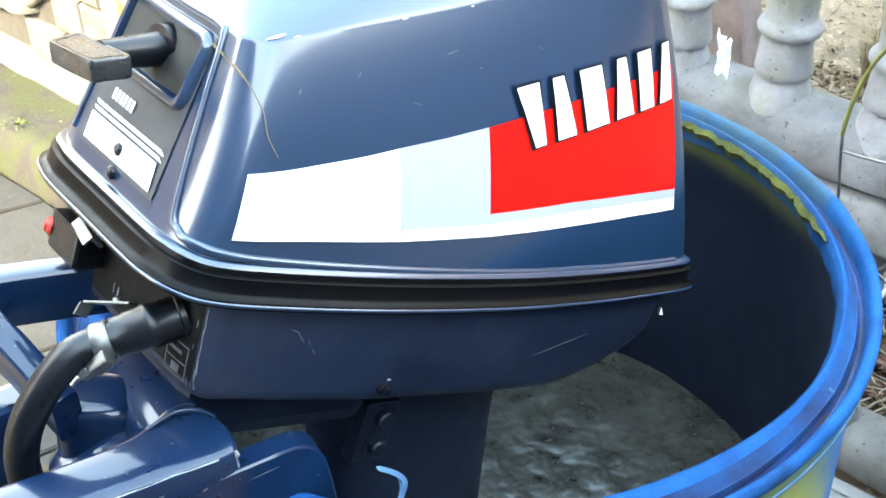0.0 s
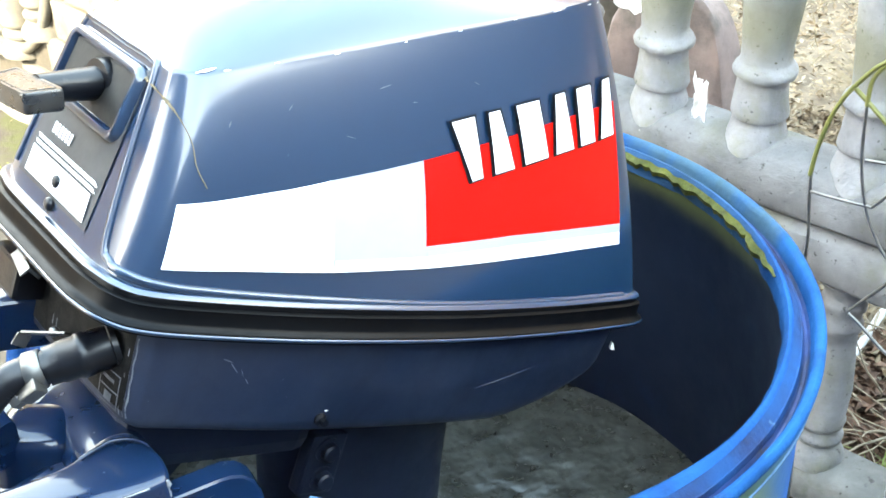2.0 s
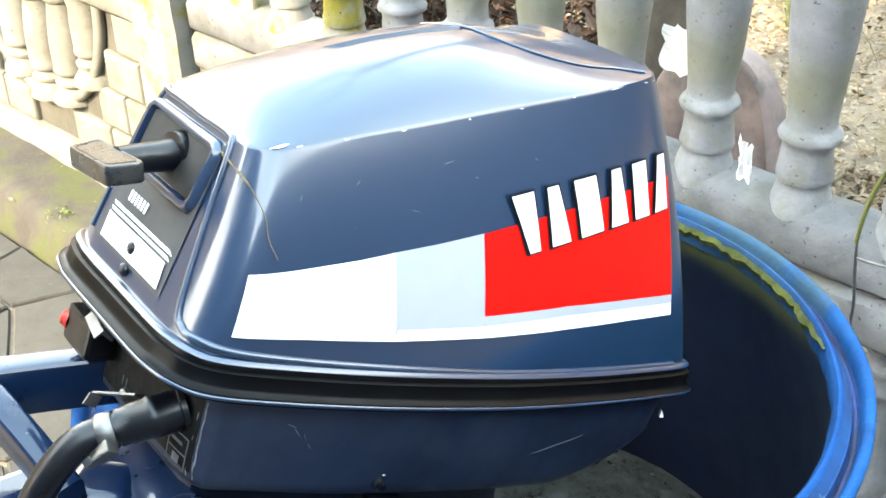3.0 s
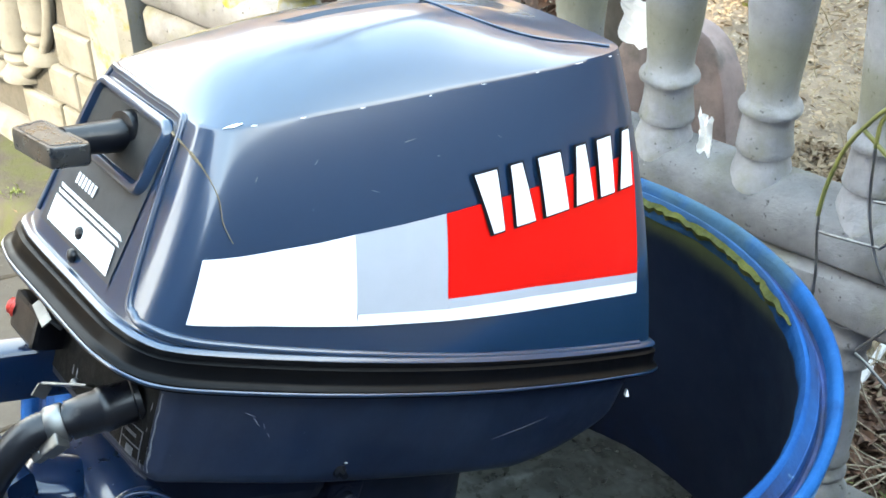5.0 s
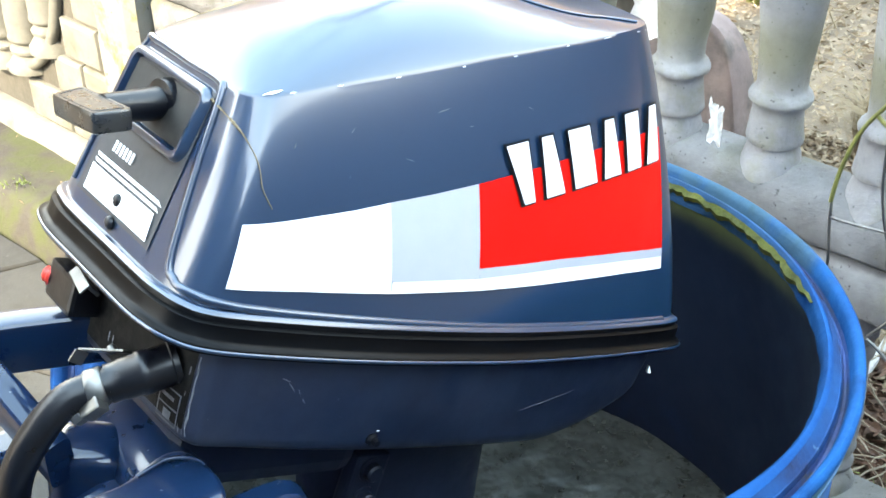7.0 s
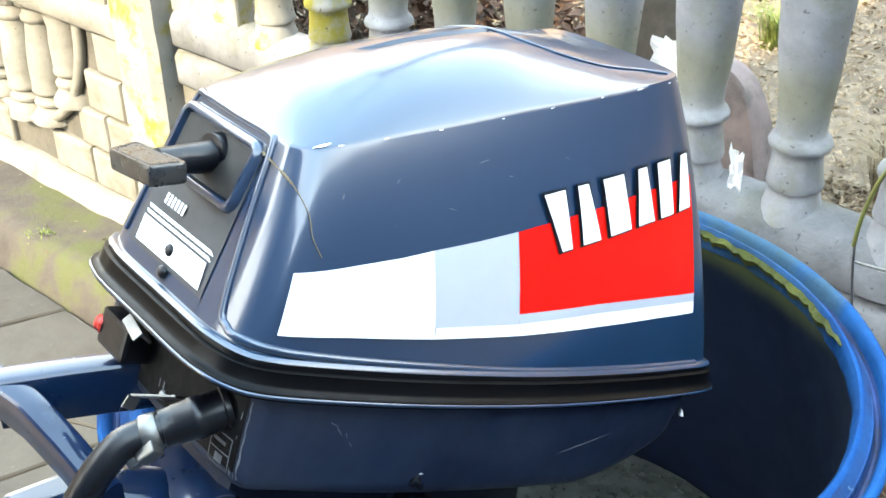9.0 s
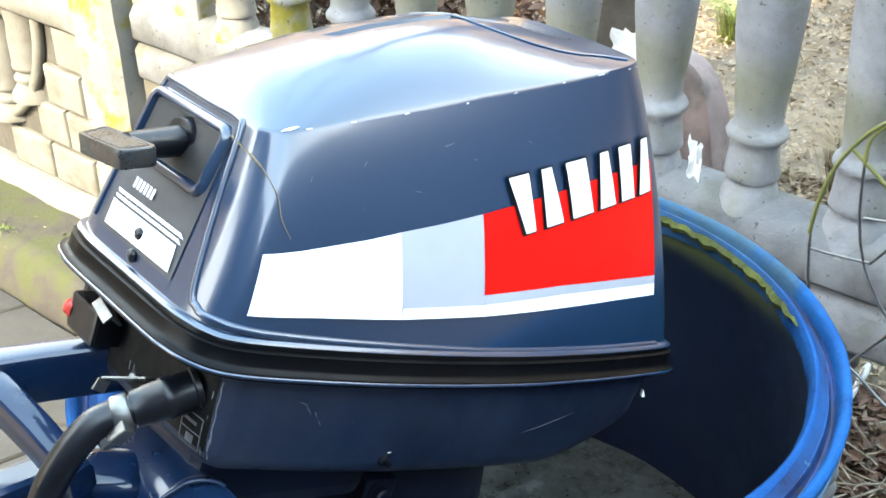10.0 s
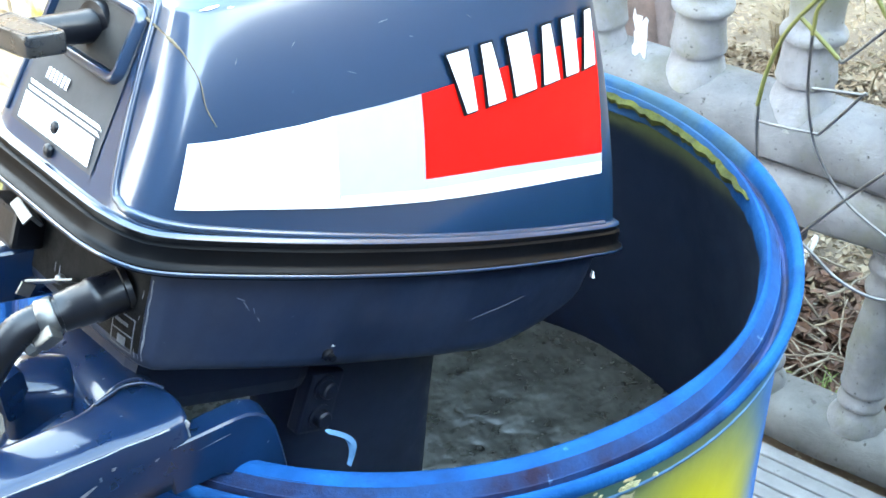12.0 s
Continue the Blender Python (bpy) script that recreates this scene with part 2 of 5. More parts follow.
RIM_BLUE = material("scuffed blue rim plastic", (0.0003552, 0.03077, 0.1119), (0.001036, 0.06713, 0.2113), 14, (0.62, 0.78), spec=0.06, bump=0.7, bump_scale=42,
                    spots=(0.0060, 0.0200, 0.0550), spot_scale=10, spot_from=0.52, spot_to=0.74, spots2=(0.030, 0.130, 0.300), spot2_scale=75, spot2_from=0.71, spot2_to=0.77,
                    marks=[((0.262, 0.055, 1.040), 0.150, 0.10, (1.0, 0.8, 0.6), 0.22, (0.070, 0.095, 0.016), 0.22)])
SHAVED = material("pale shaved plastic", (0.033, 0.09, 0.162), (0.066, 0.144, 0.228), 60, (0.5, 0.7), spec=0.1, bump=0.2)
LIP_BLUE = material("algae-tinged blue rim lip", (0.000408, 0.03934, 0.1321), (0.00119, 0.08479, 0.2499), 12, (0.62, 0.78), spec=0.06, bump=0.6, bump_scale=42,
                    spots=(0.0060, 0.0240, 0.0700), spot_scale=13, spot_from=0.58, spot_to=0.78, spots2=(0.030, 0.130, 0.300), spot2_scale=75, spot2_from=0.71, spot2_to=0.77,
                    marks=[((0.300, 0.010, 1.046), 0.105, 0.07, (1.0, 0.75, 1.0), 0.22, (0.080, 0.105, 0.014), 0.40)])
RIM_DIRTY = material("dirty blue rim top", (0.00096, 0.04872, 0.1554), (0.0028, 0.0966, 0.2772), 12, (0.62, 0.78), spec=0.06, bump=0.6, bump_scale=48,
                     spots=(0.0170, 0.0125, 0.0250), spot_scale=6, spot_from=0.36, spot_to=0.60, spots2=(0.050, 0.100, 0.170), spot2_scale=80, spot2_from=0.70, spot2_to=0.75)
GROOVE = material("dirty rim groove", (0.012, 0.018, 0.035), (0.02, 0.06, 0.20), 22, (0.5, 0.75), bump=0.3, bump_scale=80, spots=(0.05, 0.04, 0.03), spot_scale=30)
# inside coloured much darker than the outside, algae tint near the top
INNER = material("dark navy barrel inside with algae tint", (0.0025, 0.0050, 0.012), (0.0050, 0.0100, 0.023), 6, (0.5, 0.7), spec=0.15, bump=0.06, bump_scale=30,
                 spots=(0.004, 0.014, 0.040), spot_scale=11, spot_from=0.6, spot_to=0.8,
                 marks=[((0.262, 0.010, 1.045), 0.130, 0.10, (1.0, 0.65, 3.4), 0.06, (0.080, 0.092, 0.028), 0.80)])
ALGAE = material("algae film", (0.0217, 0.02668, 0.0036), (0.0713, 0.0754, 0.0108), 60, (0.6, 0.85), spec=0.2, bump=0.6, bump_scale=90, spots=(0.014, 0.018, 0.004), spot_scale=50)
LABEL_PAPER = material("cream label paper", (0.330, 0.300, 0.150), (0.430, 0.400, 0.230), 14, (0.8, 0.95), bump=0.3, bump_scale=90, spots=(0.075, 0.080, 0.050), spot_scale=26, spot_from=0.64, spot_to=0.68)
CREAM = material("cream lichen", (0.315, 0.294, 0.14), (0.455, 0.42, 0.238), 60, (0.8, 0.95), bump=0.6, bump_scale=200)
# rails and low balusters: base set below the upper balusters', standing in for shade
CONCRETE = material("weathered concrete", (0.06458, 0.06523, 0.06714), (0.1445, 0.1441, 0.1477), 11, (0.8, 0.95), bump=0.6, bump_scale=90,
                    spots=(0.078, 0.078, 0.046), spot_scale=7, spot_from=0.50, spot_to=0.72, spots2=(0.026, 0.026, 0.025), spot2_scale=100, spot2_from=0.64, spot2_to=0.72, vary=0.08)
CONCRETE_STAINED = material("weathered concrete with yellow-green stains", (0.1191, 0.1194, 0.1235), (0.2426, 0.2424, 0.2507), 11, (0.8, 0.95), bump=0.6, bump_scale=90,
                            spots=(0.130, 0.126, 0.085), spot_scale=9, spot_from=0.50, spot_to=0.72, spots2=(0.050, 0.050, 0.047), spot2_scale=105, spot2_from=0.645, spot2_to=0.73,
                            marks=[((0, 0, 0.745), 0.085, 0.055, (1, 1, 1), 0.06, (0.118, 0.112, 0.048), 0.62)])
CONCRETE_MOSSY = material("yellow lichened concrete", (0.13, 0.127, 0.109), (0.189, 0.181, 0.163), 7, (0.8, 0.95), bump=0.4, bump_scale=110,
                          spots=(0.152, 0.13, 0.0109), spot_scale=8, spot_from=0.50, spot_to=0.60, spots2=(0.0435, 0.0399, 0.0218), spot2_scale=60, spot2_from=0.66, spot2_to=0.72, vary=0.05)
CONCRETE_PALE = material("pale cast stone", (0.110, 0.103, 0.085), (0.165, 0.155, 0.132), 9, (0.85, 0.95), bump=0.35, bump_scale=90,
                         spots=(0.078, 0.072, 0.050), spot_scale=11, spot_from=0.50, spot_to=0.75, spots2=(0.052, 0.047, 0.038), spot2_scale=70, spot2_from=0.68, spot2_to=0.74, vary=0.10)
# bottom rail: green stains, and a base darkened to stand in for shade
CONCRETE_SHADED = material("green-stained concrete darkened for shade", (0.040, 0.041, 0.039), (0.088, 0.089, 0.084), 11, (0.75, 0.95), bump=0.6, bump_scale=90, spots=(0.034, 0.040, 0.018), spot_scale=9, spot_from=0.52, spot_to=0.68, spots2=(0.020, 0.020, 0.018), spot2_scale=65, spot2_from=0.64, spot2_to=0.70)
# panel behind the stones, darkened so the joints read as shadow lines
MORTAR_SHADED = material("mortar darkened for joint shade", (0.045, 0.041, 0.033), (0.075, 0.068, 0.055), 20, (0.9, 1.0), bump=0.5, bump_scale=80)
SOIL = material("leaf-strewn soil", (0.070, 0.050, 0.033), (0.180, 0.133, 0.090), 15, (0.9, 1.0), bump=0.9, bump_scale=55, spots=(0.075, 0.070, 0.032), spot_scale=6, spot_from=0.6, spot_to=0.7, spots2=(0.270, 0.215, 0.155), spot2_scale=45, spot2_from=0.62, spot2_to=0.7)
PAVING = material("grey paving", (0.0264, 0.02451, 0.021), (0.04752, 0.04386, 0.0378), 9, (0.85, 0.95), bump=0.5, bump_scale=50, spots=(0.026, 0.0235, 0.018), spot_scale=9, spot_from=0.52, spot_to=0.7, spots2=(0.072, 0.068, 0.062), spot2_scale=60, spot2_from=0.68, spot2_to=0.74, vary=0.10)
MOSS = material("worn concrete ledge", (0.02944, 0.0243, 0.01919), (0.05888, 0.0492, 0.03966), 9, (0.9, 1.0), bump=0.8, bump_scale=60, spots=(0.042, 0.046, 0.013), spot_scale=9, spot_from=0.44, spot_to=0.60)
# pale spots in the colour stand in for sky reflected on the ripples
WATER = material("murky water", (0.014, 0.014, 0.0112), (0.03919, 0.03849, 0.03219), 30, (0.22, 0.36), spec=0.5, bump=0.0, spots=(0.086, 0.086, 0.077), spot_scale=36, spot_from=0.52, spot_to=0.85)
WOOD = material("weathered brown wood", (0.060, 0.030, 0.012), (0.170, 0.088, 0.034), 18, (0.6, 0.8), bump=0.5, bump_scale=60, spots=(0.030, 0.018, 0.010), spot_scale=14, spot_from=0.52, spot_to=0.66)
GREY_WOOD = material("bleached grey boards", (0.09561, 0.09561, 0.09333), (0.1366, 0.1366, 0.1344), 20, (0.75, 0.9), bump=0.35, bump_scale=90, spots2=(0.0809, 0.0809, 0.0768), spot2_scale=60, spot2_from=0.68, spot2_to=0.74, vary=0.06)
# for the two unseen walls; tint chosen for its reflection in the cowl
PLASTER = material("grey-blue plaster", (0.085, 0.120, 0.180), (0.125, 0.165, 0.225), 3, (0.85, 0.95), bump=0.2)
LEAF = material("dry leaves", (0.110, 0.072, 0.040), (0.240, 0.175, 0.110), 5, (0.75, 0.9), bump=0.2, vary=0.0)
LEAF2 = material("pale dead leaves", (0.170, 0.125, 0.080), (0.300, 0.240, 0.165), 5, (0.75, 0.9), bump=0.2)
TWIG = material("bare twigs", (0.09815, 0.07345, 0.04914), (0.2457, 0.2028, 0.1476), 30, (0.8, 0.95), bump=0.3)
GRASS = material("grass blades", (0.0525, 0.0825, 0.015), (0.15, 0.18, 0.0375), 30, (0.6, 0.8), bump=0.0)
STRAW = material("straw", (0.095, 0.064, 0.032), (0.200, 0.150, 0.085), 20, (0.7, 0.9), bump=0.0)
FAINT = material("faint print", (0.0588, 0.063, 0.0714), (0.1344, 0.1386, 0.1512), 160, (0.5, 0.7), bump=0.0)
WHITE_PAINT = material("flaking white paint", (0.72, 0.72, 0.71), (0.82, 0.82, 0.80), 30, (0.5, 0.7), bump=0.3)
PALE_PLASTIC = material("dirty pale plastic", (0.24, 0.23, 0.22), (0.36, 0.35, 0.34), 40, (0.5, 0.7), bump=0.2, spots=(0.13, 0.11, 0.09), spot_scale=45, spot_from=0.6, spot_to=0.72)
ROCK = material("pinkish stone slab", (0.1495, 0.1081, 0.0989), (0.2405, 0.1782, 0.1633), 9, (0.85, 0.95), bump=0.4, bump_scale=80, spots=(0.09, 0.078, 0.066), spot_scale=12, spot_from=0.5, spot_to=0.7)
BARK = material("dark bark", (0.05, 0.04, 0.03), (0.12, 0.10, 0.08), 14, (0.9, 1.0), bump=0.9, bump_scale=40)
BRICK_RED = material("red brick", (0.26, 0.09, 0.05), (0.38, 0.15, 0.09), 14, (0.85, 0.95), bump=0.4)
THICKET = material("bare brown thicket", (0.115, 0.078, 0.048), (0.380, 0.270, 0.180), 1.2, (0.9, 1.0), bump=0.9, bump_scale=12, spots=(0.060, 0.052, 0.032), spot_scale=2.2, spot_from=0.5, spot_to=0.62, spots2=(0.45, 0.35, 0.24), spot2_scale=9, spot2_from=0.6, spot2_to=0.68)
DUSTY = material("dusty black plastic", (0.00825, 0.007526, 0.00702), (0.0225, 0.02016, 0.01823), 30, (0.45, 0.65), spec=0.3, bump=0.1, bump_scale=90, spots=(0.030, 0.027, 0.023), spot_scale=38, spot_from=0.56, spot_to=0.74)
PAN_BLACK = material("near-black pan front", (0.00125, 0.00125, 0.0015), (0.00375, 0.0034, 0.0031), 40, (0.5, 0.7), spec=0.15, bump=0.2, bump_scale=90, spots=(0.026, 0.022, 0.018), spot_scale=60, spot_from=0.64, spot_to=0.74)
LEAF_DARK = material("dark brown leaves", (0.0264, 0.0117, 0.006), (0.1141, 0.0522, 0.027), 40, (0.7, 0.9), bump=0.3)

# ---------------------------------------------------------------- ground
PAVE_Z, BED_Z = -0.17, -0.07
FU, FN, FP = Vector((-0.347, 0.938, 0)), Vector((0.938, 0.347, 0)), Vector((0.79, 0.44, 0))
FENCE = Matrix.Translation(FP) @ Matrix(((FU.x, FN.x, 0, 0), (FU.y, FN.y, 0, 0), (0, 0, 1, 0), (0, 0, 0, 1)))


def steps_between(a, b, n):
    return [a + (b - a) * k / n for k in range(n + 1)]


# one sheet: paved yard, a step up to the bed along the fence, the garden behind, out to the horizon
bm = bmesh.new()
cross = [-400, -60, -12, -5] + steps_between(-3.0, -0.34, 14) + [-0.26, -0.235, -0.23] + steps_between(-0.2, 3.4, 44) + [5, 9, 20, 60, 400]
along = [-400, -60, -15, -6, -3] + steps_between(-2.0, 5.0, 70) + [7, 12, 25, 70, 400]
rows = []
for a in along:
    row = []
    for c in cross:
        z = PAVE_Z - 0.03 if c < -0.24 else BED_Z
        p = FENCE @ Vector((a, c, 0))
        rough = noise.noise(Vector((p.x * 3, p.y * 3, 1.7)))
        if c >= -0.2:
            z += 0.012 * rough
        if c > 0.05:
            z += 0.05 * min(1, (c - 0.05) / 0.3) + 0.05 * noise.noise(Vector((p.x * 2.2, p.y * 2.2, 0.3))) * min(1, c)
            z += 0.010 * noise.noise(Vector((p.x * 9, p.y * 9, 0.3)))
        row.append((p.x, p.y, z))
    rows.append(row)
loft(bm, rows, closed=False)
tagged(part("ground", bm, SOIL, smooth=True), "brown leaf-strewn earth round the yard and the fence", "ground", kind="structure")

# unseen wall, added to keep the sun off the yard
bm = bmesh.new()
box(bm, (-2.7, -9.0, PAVE_Z - 0.02), (-2.3, 0.30, 5.0))
tagged(part("wall_house", bm, PLASTER), "plain grey-blue plaster wall, unseen, added to block the sun", "wall", kind="structure")
# second unseen wall, added to cut bright sky out of the cowl's reflection
bm = bmesh.new()
box(bm, (-2.3, -5.4, PAVE_Z - 0.02), (14.0, -5.0, 4.5))
tagged(part("wall_yard", bm, PLASTER), "plain grey-blue plaster wall, unseen, added for the cowl reflections", "wall", kind="structure")

# far brown thicket across the garden
bm = bmesh.new()
rows = []
for j in range(13):
    row = []
    for k in range(91):
        a = -16 + 32 * k / 90
        top = 7.6 + 1.9 * noise.noise(Vector((a * 0.35, 2.0, 0))) + 0.9 * noise.noise(Vector((a * 1.7, 5.0, 0)))
        z = -0.1 + top * j / 12
        d = 10.5 + 0.02 * a * a * -1 + 0.9 * noise.noise(Vector((a * 0.9, z * 0.9, 1.0))) + 0.35 * noise.noise(Vector((a * 3, z * 3, 4.0)))
        row.append(FENCE @ Vector((a, d, z)))
    rows.append(row)
loft(bm, rows, closed=False)
rows = []
for j in range(11):
    row = []
    for k in range(61):
        t = k / 60
        top = 6.4 + 1.6 * noise.noise(Vector((t * 6, 8.0, 0))) + 0.8 * noise.noise(Vector((t * 26, 3.0, 0)))
        z = -0.2 + top * j / 10
        off = 0.8 * noise.noise(Vector((t * 12, z * 0.9, 6.0)))
        row.append((-12.0 + 8.5 * t - 0.7 * off, 4.2 + 8.2 * t + 0.7 * off, z))
    rows.append(row)
loft(bm, rows, closed=False)
tagged(part("backdrop", bm, THICKET), "far brown thicket of bare bushes", "backdrop", kind="structure")

# wide concrete ledge along the fence, mossy on its front
bm = bmesh.new()
rings = []
for k in range(141):
    s = -2.4 + 0.05 * k
    prof = [(-0.285, PAVE_Z - 0.03), (-0.283, PAVE_Z + 0.02), (-0.270, PAVE_Z + 0.06), (-0.258, BED_Z - 0.005), (-0.240, BED_Z + 0.008), (-0.20, BED_Z + 0.010), (-0.14, BED_Z + 0.008), (-0.08, BED_Z + 0.006), (-0.035, BED_Z + 0.004)]
    ring_pts = []
    for y, z in prof:
        q = Vector((s, y, z))
        q += 0.010 * noise.noise_vector(Vector((s * 5, y * 9, z * 9))) + 0.004 * noise.noise_vector(Vector((s * 24, y * 24, z * 24)))
        ring_pts.append(FENCE @ q)
    rings.append(ring_pts)
loft(bm, rings, closed=False)
tagged(part("kerb", bm, MOSS, smooth=True), "worn concrete ledge along the fence with a mossy front", "kerb", kind="structure")


def slab_mesh(corners, seed, h=0.05):
    """A broken piece of concrete paving between four corners, with a worn ragged edge."""
    bm = bmesh.new()
    c = sum(corners, Vector()) / 4
    edge = []
    for a, b in zip(corners, corners[1:] + corners[:1]):
        for k in range(4):
            p = a.lerp(b, k / 4)
            n = (c - p).normalized()
            edge.append(p + n * (0.004 + 0.010 * abs(noise.noise(Vector((p.x * 16, p.y * 16, seed))))))
    loft(bm, [[p + Vector((0, 0, -h)) for p in edge], [p + Vector((0, 0, -0.005)) for p in edge], [p.lerp(c, 0.03) for p in edge]], True, False, True)
    return mesh_of("slab", bm, PAVING)


bm = bmesh.new()
box(bm, (-2.4, -3.4, PAVE_Z - 0.027), (5.2, -0.29, PAVE_Z - 0.012), 0, FENCE)
pavement = tagged(part("pavement", bm, SOIL), "cracked grey concrete paving with dirt in the cracks", "pavement", kind="structure")

# ---------------------------------------------------------------- fence
PITCH = 0.1675
UPPER = [(0.0490, 0.530), (0.0480, 0.545), (0.0465, 0.556), (0.0440, 0.567), (0.0410, 0.578), (0.0380, 0.588), (0.0368, 0.5935), (0.0415, 0.5955), (0.0426, 0.600), (0.0418, 0.606), (0.0395, 0.620), (0.0377, 0.640), (0.0367, 0.6555), (0.0375, 0.6575),
         (0.0455, 0.6600), (0.0468, 0.6655), (0.0445, 0.671), (0.0387, 0.677), (0.0362, 0.684), (0.0368, 0.705), (0.0412, 0.75), (0.0465, 0.81), (0.0502, 0.87), (0.0498, 0.94), (0.044, 1.01), (0.036, 1.06), (0.040, 1.066), (0.042, 1.075), (0.038, 1.085), (0.036, 1.10), (0.043, 1.107), (0.043, 1.12), (0.06, 1.15)]
LOWER = [(0.046, 0.040), (0.045, 0.056), (0.037, 0.070), (0.031, 0.083), (0.0365, 0.087), (0.0375, 0.095), (0.033, 0.101), (0.031, 0.111), (0.036, 0.116), (0.038, 0.124), (0.036, 0.131), (0.0365, 0.15),
         (0.0365, 0.19), (0.034, 0.23), (0.030, 0.27), (0.0275, 0.295), (0.0325, 0.302), (0.0335, 0.311), (0.029, 0.319), (0.028, 0.333), (0.0335, 0.340), (0.0335, 0.350), (0.029, 0.358), (0.033, 0.372), (0.042, 0.386)]


def baluster_mesh(profile, mat, seed):
    bm = bmesh.new()
    rows = turned(bm, profile, 28, None, True)
    for row in rows:
        for v in row:
            v.co += 0.0022 * noise.noise_vector(Vector((v.co.x, v.co.y, v.co.z)) * 22 + Vector((seed, 0, 0)))
    return mesh_of("baluster", bm, mat, True)


def rail(name, s0, s1, y0, y1, z0, z1, mat, parent, bevel=0.012, slope=0.0):
    """A cast rail along the fence, with worn edges and a sloping top."""
    bm = bmesh.new()
    n = 46
    rings = []
    for k in range(n + 1):
        s = s0 + (s1 - s0) * k / n
        prof = [(y0, z0 + bevel), (y0, z1 - bevel - slope), (y0 + bevel, z1 - slope * 0.6), (y0 + 0.035, z1), (y1 - bevel, z1), (y1, z1 - bevel), (y1, z0 + bevel), (y1 - bevel, z0), (y0 + bevel, z0)]
        rings.append([FENCE @ (Vector((s, y, z)) + 0.0035 * noise.noise_vector(Vector((s * 9, y * 20, z * 20)))) for y, z in prof])
    loft(bm, rings, True, True, True)
    return part(name, bm, mat, parent, smooth=True)


fence = thing("fence", Matrix.Identity(4), "weathered grey precast concrete fence with turned balusters", "fence", kind="structure")
UP_MESH = [baluster_mesh(UPPER, CONCRETE_STAINED, k * 3.7) for k in range(3)]
LOW_MESH = [baluster_mesh(LOWER, CONCRETE, 9 + k * 3.7) for k in range(3)]
MOSSY_MESH = baluster_mesh(UPPER, CONCRETE_MOSSY, 4.4)
rail("rail", -0.62, 1.55, -0.018, 0.075, 0.473, 0.567, CONCRETE, fence, slope=0.018)
rail("rail", -0.62, 1.55, -0.016, 0.072, 0.383, 0.468, CONCRETE, fence)
rail("rail", -0.62, 1.55, -0.020, 0.075, -0.035, 0.050, CONCRETE_SHADED, fence, slope=0.008)
rail("rail", -0.62, 1.55, -0.012, 0.072, 1.142, 1.23, CONCRETE, fence)
for k in range(-3, 8):
    s = 0.0692 + PITCH * k
    ob = new("baluster", MOSSY_MESH if k >= 6 else UP_MESH[k % 3])
    ob.matrix_world = FENCE @ pose(s, 0.032, 0, 0, 0, 40 * k)
    ob.parent = fence
    ob = new("baluster", LOW_MESH[k % 3])
    ob.matrix_world = FENCE @ pose(s - 0.008, 0.028, 0, 0, 0, 55 * k)
    ob.parent = fence
# solid ends of the panels beside the posts
for z0, z1, mat in ((0.55, 1.15, CONCRETE_MOSSY), (0.04, 0.39, CONCRETE_PALE)):
    bm = bmesh.new()
    box(bm, (1.335, 0.004, z0), (1.57, 0.055, z1), 0.008, FENCE)
    part("end_panel", bm, mat, fence)


def post(s):
    bm = bmesh.new()
    rings = []
    for k in range(28):
        z = PAVE_Z + k * 0.058
        prof = [(-0.085, -0.045), (-0.06, -0.062), (0.06, -0.062), (0.085, -0.045), (0.085, 0.095), (-0.085, 0.095)]
        rings.append([FENCE @ (Vector((s + x, y, z)) + 0.004 * noise.noise_vector(Vector((x * 20 + s, y * 20, z * 12)))) for x, y in prof])
    loft(bm, rings, True, True, True)
    return part("post", bm, CONCRETE_MOSSY, fence, "pale concrete post stained with yellow lichen")


post(1.655)
post(-0.70)

# left bay: cast stone courses with a round opening
BLOCK_W, BLOCK_H = 0.195, 0.114
OPEN_S, OPEN_Z, OPEN_R = 2.335, 0.44, 0.345
bm = bmesh.new()
ring_in = [(OPEN_S + OPEN_R * math.cos(2 * math.pi * k / 72), OPEN_Z + OPEN_R * math.sin(2 * math.pi * k / 72)) for k in range(72)]
ring_out = []
for s, z in ring_in:
    d = Vector((s - OPEN_S, z - OPEN_Z))
    t = min((3.75 - OPEN_S) / d.x if d.x > 0 else (1.73 - OPEN_S) / d.x if d.x < 0 else 99, (1.22 - OPEN_Z) / d.y if d.y > 0 else (-0.1 - OPEN_Z) / d.y if d.y < 0 else 99)
    ring_out.append((OPEN_S + d.x * t, OPEN_Z + d.y * t))
front_in = [FENCE @ Vector((s, 0.014, z)) for s, z in ring_in]
back_in = [FENCE @ Vector((s, 0.05, z)) for s, z in ring_in]
front_out = [FENCE @ Vector((s, 0.014, z)) for s, z in ring_out]
back_out = [FENCE @ Vector((s, 0.05, z)) for s, z in ring_out]
loft(bm, [front_out, front_in, back_in, back_out])
part("panel", bm, MORTAR_SHADED, fence, "pale cast stone panel with a round opening")
bm = bmesh.new()
tube(bm, [FENCE @ Vector((OPEN_S + (OPEN_R + 0.004) * math.cos(a), 0.002, OPEN_Z + (OPEN_R + 0.004) * math.sin(a))) for a in [2 * math.pi * k / 72 for k in range(73)]], 0.016, 10, False)
part("moulding", bm, CONCRETE_PALE, fence, smooth=True)
rail("rail", 1.74, 4.1, -0.055, 0.06, -0.118, -0.022, CONCRETE_PALE, fence, slope=0.02)
rail("rail", 1.74, 3.7, -0.030, 0.075, 0.436, 0.515, CONCRETE_PALE, fence, slope=0.010)
